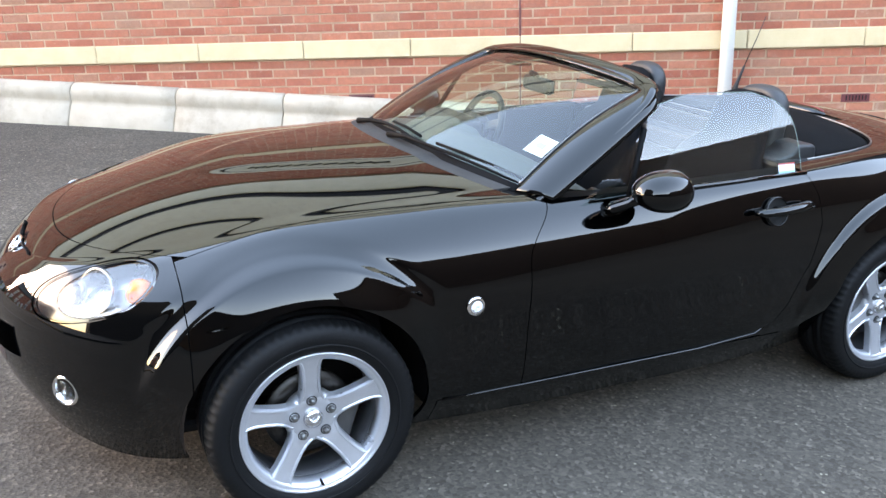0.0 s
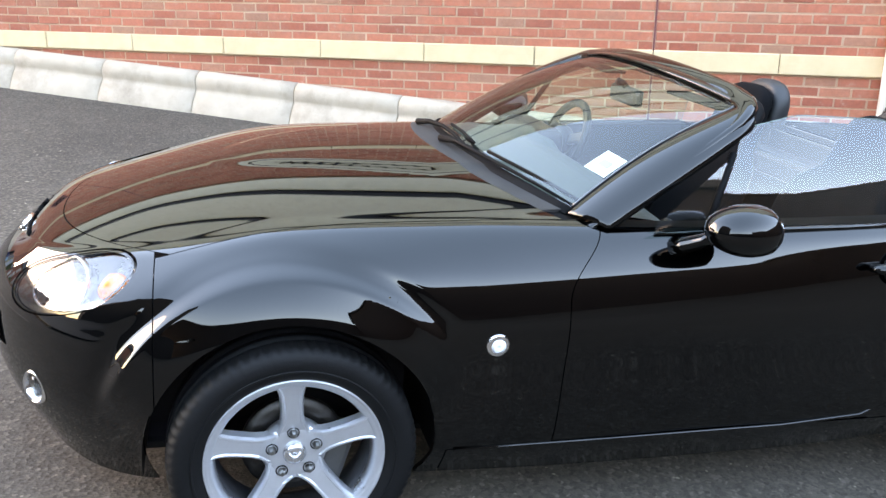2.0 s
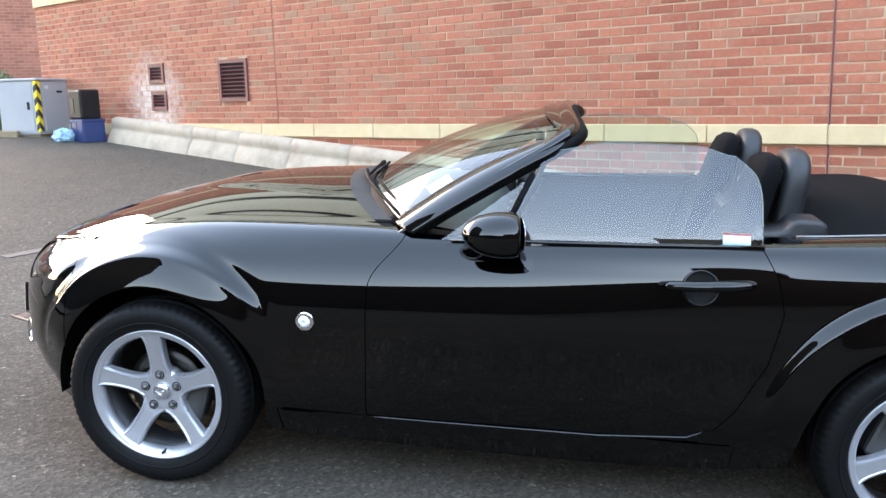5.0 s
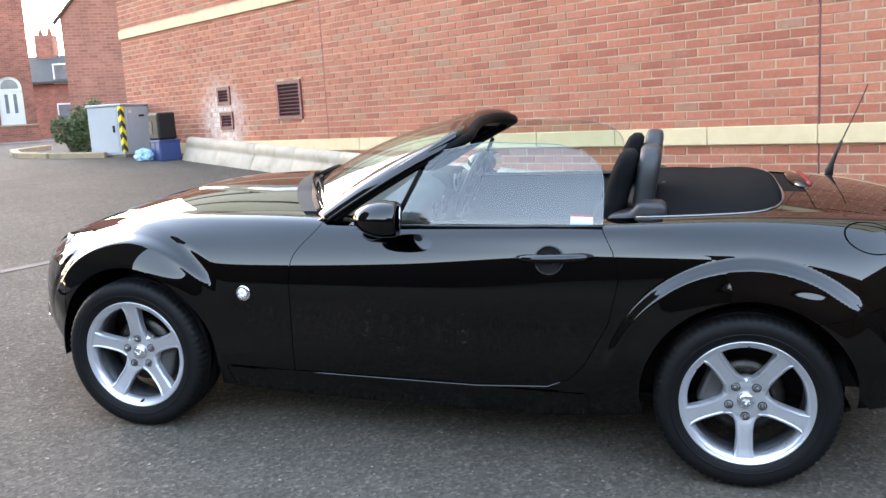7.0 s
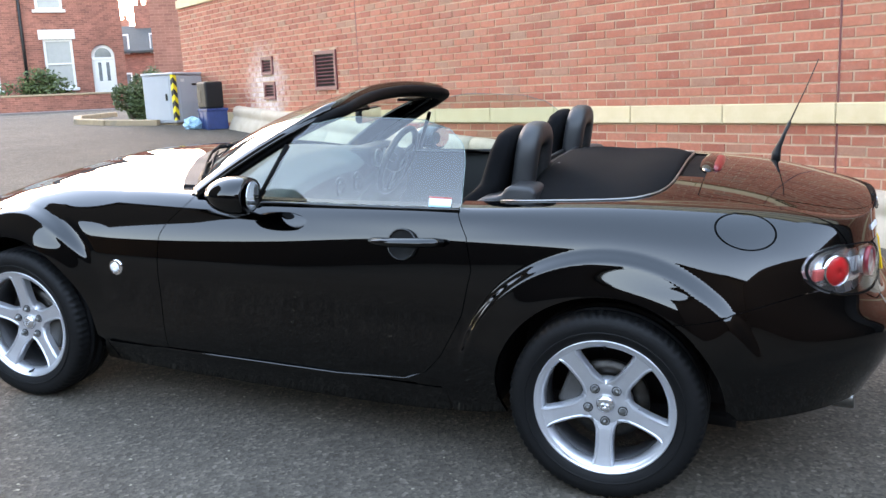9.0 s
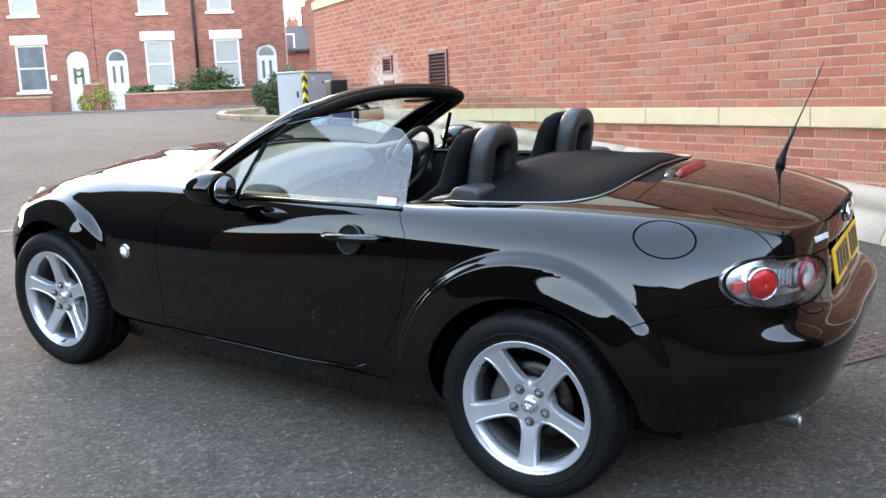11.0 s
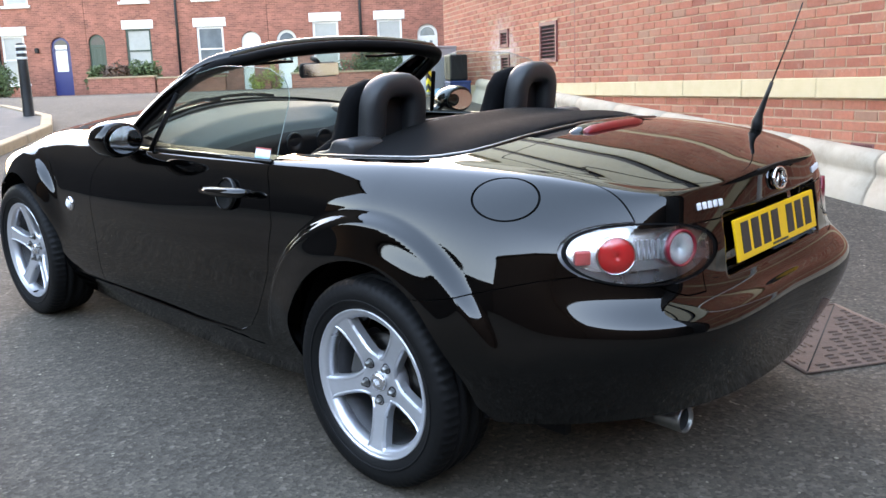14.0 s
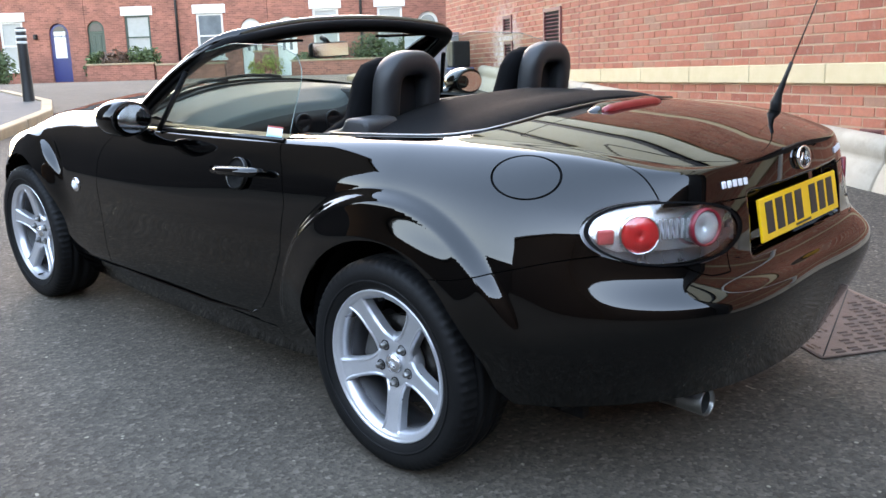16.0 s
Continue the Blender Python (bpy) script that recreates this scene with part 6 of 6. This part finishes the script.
# ---- far roofs and the brown gable beyond the wall's corner ----
def far_house(m, w, d, eaves, ridge, label):
    h = thing("far_house", m, label, "house")
    part("wall", box_bm((-w / 2, -d / 2, -0.6), (w / 2, d / 2, eaves)), FARBRICK, h)
    for s in (-1, 1):
        part("roof", mesh("roof", [(-w / 2 - 0.2, s * (d / 2 + 0.3), eaves - 0.15), (w / 2 + 0.2, s * (d / 2 + 0.3), eaves - 0.15), (w / 2 + 0.2, 0, ridge), (-w / 2 - 0.2, 0, ridge), (-w / 2 - 0.2, s * (d / 2 + 0.3), eaves), (w / 2 + 0.2, s * (d / 2 + 0.3), eaves), (w / 2 + 0.2, 0, ridge + 0.15), (-w / 2 - 0.2, 0, ridge + 0.15)], [(0, 1, 2, 3), (7, 6, 5, 4), (0, 4, 5, 1), (1, 5, 6, 2), (2, 6, 7, 3), (3, 7, 4, 0)]), SLATE, h, "grey slate roof")
    part("gable", prism([(-d / 2, eaves - 0.1), (d / 2, eaves - 0.1), (0, ridge)], -w / 2, w / 2), FARBRICK, h, at=pose(0, 0, 0, 0, 0, 90))
    for x in (-w / 2 + 0.7, 0.7):
        ch = part("chimney", box_bm((x - 0.6, -0.5, ridge - 0.6), (x + 0.6, 0.5, ridge + 1.5), 0.03, 1), FARBRICK, h, "red brick chimney stack")
        for k in (-0.3, 0.3):
            part("chimney_pot", lathe([(0.16, ridge + 1.5), (0.13, ridge + 1.95), (0.10, ridge + 1.95), (0.10, ridge + 1.5)], 12, "Z", name="chimney_pot"), FARBRICK, ch, at=pose(x + k, 0, 0))
    for k in range(int(w / 2.4)):
        x = -w / 2 + 1.2 + k * 2.4
        for z in (0.8, 3.3):
            wd = part("window", box_bm((x - 0.5, -d / 2 - 0.03, z), (x + 0.5, -d / 2 + 0.05, z + 1.3), 0.01, 1), WHITE, h)
            part("pane", box_bm((x - 0.4, -d / 2 - 0.04, z + 0.1), (x + 0.4, -d / 2 - 0.032, z + 1.2)), PANE, wd)
    return h


def polar(az, dist, zbase, turn):
    a = radians(az)
    return pose(2.1 + dist * math.cos(a), -3.74 + dist * math.sin(a), zbase, 0, 0, turn)


far_house(polar(129.2, 66, 1.0, 18), 11, 8, 3.5, 5.3, "distant brick house with slate roof and chimney")
far_house(polar(130.6, 92, 1.0, 30), 12, 8, 4.6, 6.6, "distant brick house with slate roof and chimney")
gab = thing("brick_building", pose(-19.2, 23.8, 0.79, 0, 0, 36) @ Matrix.Scale(1.45, 4), "plain brown brick gable end beyond the wall", "building")
part("wall", prism([(0.0, -1.2), (9.0, -1.2), (9.0, 3.1), (4.5, 8.6), (0.0, 3.1)], 0.0, 9.0), BROWNBRICK, gab)
part("verge", tube([(-0.16, -0.06, 2.95), (4.5, -0.06, 8.66), (9.16, -0.06, 2.95)], 0.05, 6, "verge"), IRON, gab, "thin brown verge board")

# ---- street cabinet and what stands by it ----
cab = thing("street_cabinet", pose(-6.387, 8.403, ground_z(-6.4, 8.5) - 0.02, 0, 0, 85), "grey metal utility cabinet with hazard tape on its corner", "cabinet")
part("cabinet_base", box_bm((0.03, 0.03, -0.12), (0.87, 0.63, 0.06), 0.006, 1), KERB2, cab, "pale concrete plinth")
part("cabinet_body", box_bm((0.0, 0.0, 0.06), (0.90, 0.66, 0.835), 0.010, 2), CABINET, cab)
part("cabinet_lid", box_bm((-0.02, -0.02, 0.835), (0.92, 0.68, 0.872), 0.012, 2), CABINET, cab)
for a, b, nm in (((-0.008, -0.008, 0.10), (0.075, 0.0, 0.86), "hazard_strip"), ((-0.008, 0.0, 0.10), (0.0, 0.045, 0.86), "hazard_strip")):
    part(nm, box_bm(a, b), HAZARD, cab, "yellow and black hazard tape")
part("cabinet_door", box_bm((0.13, -0.010, 0.10), (0.85, 0.0, 0.80), 0.004, 1), CABINET, cab)
part("cabinet_door", box_bm((-0.010, 0.08, 0.10), (0.0, 0.62, 0.80), 0.004, 1), CABINET, cab)
part("latch", box_bm((-0.026, 0.13, 0.42), (-0.010, 0.17, 0.53), 0.004, 1), TRIM, cab)
part("latch", box_bm((0.42, -0.024, 0.66), (0.54, -0.010, 0.69), 0.004, 1), TRIM, cab)
part("warning_sign", box_bm((0.17, -0.013, 0.72), (0.25, -0.010, 0.765)), WHITE, cab, "small white warning label")


def by_wall(s_, out, turn=149.5 - 180):
    p = WALL @ Vector((s_, out, 0))
    return pose(p.x, p.y, ground_z(p.x, p.y), 0, 0, turn)


bin_ = thing("black_box", by_wall(9.95, 0.12), "black plastic box standing on a blue crate", "box")
part("box_body", box_bm((-0.12, -0.40, 0.31), (0.21, -0.10, 0.72), 0.03, 2), TRIM, bin_)
part("box_window", box_bm((-0.09, -0.407, 0.40), (0.03, -0.40, 0.60), 0.002, 1), GREYTRIM, bin_)
crate = thing("blue_crate", by_wall(9.95, 0.12), "blue plastic crate under the black box", "crate")
part("crate_body", box_bm((-0.12, -0.40, -0.02), (0.22, -0.06, 0.31), 0.02, 2), BLUEP, crate)
part("crate_rim", box_bm((-0.13, -0.41, 0.27), (0.23, -0.05, 0.306), 0.008, 1), BLUEP, crate)
for k in range(3):
    part("crate_rib", box_bm((-0.10 + k * 0.145, -0.408, 0.0), (-0.085 + k * 0.145, -0.398, 0.27), 0.003, 1), BLUEP, crate)


def crumpled(name, m, sx, sy, sz, mat_, label, seed):
    bm = bmesh.new()
    bmesh.ops.create_icosphere(bm, subdivisions=4, radius=1.0)
    for v in bm.verts:
        k = 1 + 0.35 * noise.noise(v.co * 2.3 + Vector((seed, 0, 0))) + 0.15 * noise.noise(v.co * 6.1)
        v.co = Vector((v.co.x * sx * k, v.co.y * sy * k, max(0.0, v.co.z * sz * k + sz * 0.5)))
    ob = part(name, bm, mat_, None, label)
    ob.matrix_basis = m
    return tagged(ob, label, "sheet")


crumpled("plastic_sheet", by_wall(10.10, 0.62), 0.18, 0.13, 0.12, PALEBLUE, "crumpled pale blue plastic sheet by the cabinet", 3)
shrub("shrub", pose(-7.95, 9.35, ground_z(-7.9, 9.3)), 0.52, 0.48, 0.95, 7500, 0.03, LEAF, 21, "dark green clipped shrub beside the cabinet")


# ---- kerbs, bollard, road marks, covers ----
def kerb_run(pts, label, h=0.11, w=0.14):
    """Kerb stones end to end along a line, each a thing of its own."""
    for a, b in zip(pts, pts[1:]):
        A, B = Vector((*a, 0)), Vector((*b, 0))
        L = (B - A).length
        n = max(1, round(L / 0.9))
        for k in range(n):
            p = A.lerp(B, k / n)
            q = A.lerp(B, (k + 1) / n)
            za, zb = ground_z(p.x, p.y), ground_z(q.x, q.y)
            m = Matrix.Translation((p.x, p.y, za)) @ Matrix.Rotation(math.atan2(q.y - p.y, q.x - p.x), 4, "Z") @ Matrix.Rotation(-math.atan2(zb - za, L / n), 4, "Y")
            ob = part("kerb_stone", box_bm((0.004, -w / 2, -0.12), (L / n - 0.004, w / 2, h), 0.018, 2), KERB2, None, at=m)
            tagged(ob, label, "kerb", "kerb stones")


kerb_run([(-4.4, 0.05), (-5.55, 0.98), (-7.1, 2.2), (-8.4, 2.75), (-10.5, 3.0), (-14.0, 2.8)], "worn buff kerb stone edging the pavement")
kerb_run([(-6.7, 8.35), (-7.6, 8.15), (-8.4, 8.35), (-9.2, 9.2), (-9.6, 10.6)], "pale kerb stone round the corner bed", 0.09)


def flat_patch(name, poly, mat_, label, category, lift=0.005, kind=""):
    """A thin sheet that follows the ground."""
    bm = bmesh.new()
    vs = [bm.verts.new((x, y, ground_z(x, y) + lift)) for x, y in poly]
    f = bm.faces.new(vs)
    if f.normal.z < 0:
        f.normal_flip()
    bmesh.ops.triangulate(bm, faces=bm.faces)
    return thick(tagged(part(name, bm, mat_), label, category, kind=kind), 0.004)


flat_patch("pavement", [(-4.4, -0.05), (-5.6, 0.92), (-7.12, 2.14), (-8.4, 2.68), (-10.5, 2.93), (-14.0, 2.73), (-14, -3), (-6.5, -3)], PAVING, "pale worn pavement beyond the kerb", "pavement", 0.09, "structure")
flat_patch("road_line", [(-3.02, 0.42), (-2.94, 0.38), (-2.36, 1.70), (-2.44, 1.74)], ROADPAINT, "worn white painted line on the asphalt", "road marking")
flat_patch("road_line", [(-2.42, 1.80), (-2.34, 1.76), (-1.78, 2.95), (-1.87, 3.0)], ROADPAINT, "worn white painted line on the asphalt", "road marking")


def cover(corners, nu, nv, label):
    """A patterned iron cover in its frame."""
    c = thing("manhole_cover", Matrix(), label, "manhole cover")
    P = [Vector((x, y, ground_z(x, y))) for x, y in corners]
    at = lambda u, v, h: (P[0] * (1 - u) + P[1] * u) * (1 - v) + (P[3] * (1 - u) + P[2] * u) * v + Vector((0, 0, h))
    part("plate", mesh("plate", [at(0, 0, 0.005), at(1, 0, 0.005), at(1, 1, 0.005), at(0, 1, 0.005), at(0, 0, -0.05), at(1, 0, -0.05), at(1, 1, -0.05), at(0, 1, -0.05)], [(0, 1, 2, 3), (7, 6, 5, 4), (0, 4, 5, 1), (1, 5, 6, 2), (2, 6, 7, 3), (3, 7, 4, 0)]), IRON, c)
    for i in range(nu):
        for j in range(nv):
            if abs(i - j) < 1:
                continue
            for k0 in (0.18, 0.58):
                if i > j:
                    u0, u1, v0, v1 = (i + 0.08 + 0.3 * (j % 2)) / nu, (i + 0.72 + 0.3 * (j % 2)) / nu, (j + k0) / nv, (j + k0 + 0.2) / nv
                else:
                    u0, u1, v0, v1 = (i + k0) / nu, (i + k0 + 0.2) / nu, (j + 0.08 + 0.3 * (i % 2)) / nv, (j + 0.72 + 0.3 * (i % 2)) / nv
                u0, u1, v0, v1 = max(u0, 0.03), min(u1, 0.97), max(v0, 0.03), min(v1, 0.97)
                sh = 0.05 / nu
                verts = [at(u0, v0, 0.004), at(u1, v0, 0.004), at(u1, v1, 0.004), at(u0, v1, 0.004), at(u0 + sh, v0 + sh, 0.011), at(u1 - sh, v0 + sh, 0.011), at(u1 - sh, v1 - sh, 0.011), at(u0 + sh, v1 - sh, 0.011)]
                part("stud", mesh("stud", verts, [(4, 5, 6, 7), (0, 1, 5, 4), (1, 2, 6, 5), (2, 3, 7, 6), (3, 0, 4, 7)]), IRON, c)
    part("seam", tube([at(0.0, 0.0, 0.004), at(1.0, 1.0, 0.004)], 0.004, 6, "seam", flat=0.5), DARK, c, "dark diagonal seam")
    for e0, e1 in ((0, 1), (1, 2), (2, 3), (3, 0)):
        part("frame_bar", tube([P[e0] + Vector((0, 0, 0.004)), P[e1] + Vector((0, 0, 0.004))], 0.010, 6, "frame_bar", flat=0.5), IRON, c)


cover([(2.96, 0.735), (3.286, 1.263), (2.758, 1.589), (2.432, 1.06)], 9, 9, "rusty iron manhole cover with raised studs")
cover([(-1.56, 0.66), (-1.02, 0.42), (-0.78, 0.95), (-1.32, 1.19)], 9, 9, "rusty patterned iron manhole cover in the asphalt")
cover([(-2.44, 3.90), (-2.05, 3.62), (-1.78, 4.02), (-2.18, 4.32)], 5, 5, "small worn iron cover in the asphalt")

bol = thing("bollard", pose(-8.62, 2.60, ground_z(-8.62, 2.6) + 0.07), "black street bollard with pale reflective bands", "bollard")
part("post", lathe([(0.085, -0.1), (0.085, 0.0), (0.078, 0.02), (0.070, 0.55), (0.066, 0.98), (0.055, 1.02), (0.001, 1.03), (0.001, -0.1)], 28, "Z", name="post"), TRIM, bol)
for z in (0.80, 0.88, 0.96):
    part("band", lathe([(0.0665, z), (0.0695, z), (0.0695, z + 0.035), (0.0665, z + 0.035)], 28, "Z", name="band"), WHITE, bol)


# ---- buildings behind the camera that close the yard ----
def yard_building(m, w, d, wallh, ridge, label):
    b = thing("yard_building", m, label, "building")
    part("wall", box_bm((-w / 2, -d, -1.5), (w / 2, 0, wallh)), DARKBRICK, b)
    part("plinth", box_bm((-w / 2 - 0.05, -d, -1.5), (w / 2 + 0.05, 0.06, 0.4), 0.02, 1), DARKBRICK, b)
    part("gable", prism([(-w / 2, wallh), (w / 2, wallh), (0, ridge)], -d, 0), DARKBRICK, b)
    for s in (-1, 1):
        part("roof", mesh("roof", [(s * (w / 2 + 0.3), 0.2, wallh - 0.1), (s * (w / 2 + 0.3), -d, wallh - 0.1), (0, -d, ridge), (0, 0.2, ridge), (s * (w / 2 + 0.3), 0.2, wallh + 0.1), (s * (w / 2 + 0.3), -d, wallh + 0.1), (0, -d, ridge + 0.2), (0, 0.2, ridge + 0.2)], [(0, 1, 2, 3), (7, 6, 5, 4), (0, 4, 5, 1), (1, 5, 6, 2), (2, 6, 7, 3), (3, 7, 4, 0)]), SLATE, b)
    return b


yard_building(pose(10.6, -18.2, -0.6, 0, 0, 12), 13, 9, 7.6, 8.2, "dark brown brick yard building with a low roof")
yard_building(pose(-9.1, -20.0, -0.2, 0, 0, -2), 35, 9, 4.7, 5.6, "long low dark brick yard building")
yard_building(pose(-13.5, -8.0, 0.4, 0, 0, -90), 13.0, 9, 15.0, 17.5, "tall dark brick building beyond the pavement")
# unseen walls, added to keep bright sky gaps off the car's rear
tagged(part("wall_yard_end", box_bm((14.0, -18.5, -1.5), (14.3, 0.89, 6.6)), DARKBRICK), "unseen dark brick wall added to block sky reflections", "wall", kind="structure")
tagged(part("wall_yard_side", box_bm((7.3, 0.9, -1.5), (14.3, 1.6, 6.6)), DARKBRICK), "unseen dark brick wall added to block sky reflections", "wall", kind="structure")
flat_patch("pavement", [tuple((ROW @ Vector((x, y, 0)))[:2]) for x, y in ((-15, -2.6), (-15, -8.6), (9.5, -8.6), (9.5, -2.6))], PINKPAVE, "pale pinkish pavement in front of the terrace", "pavement", 0.02, "structure")
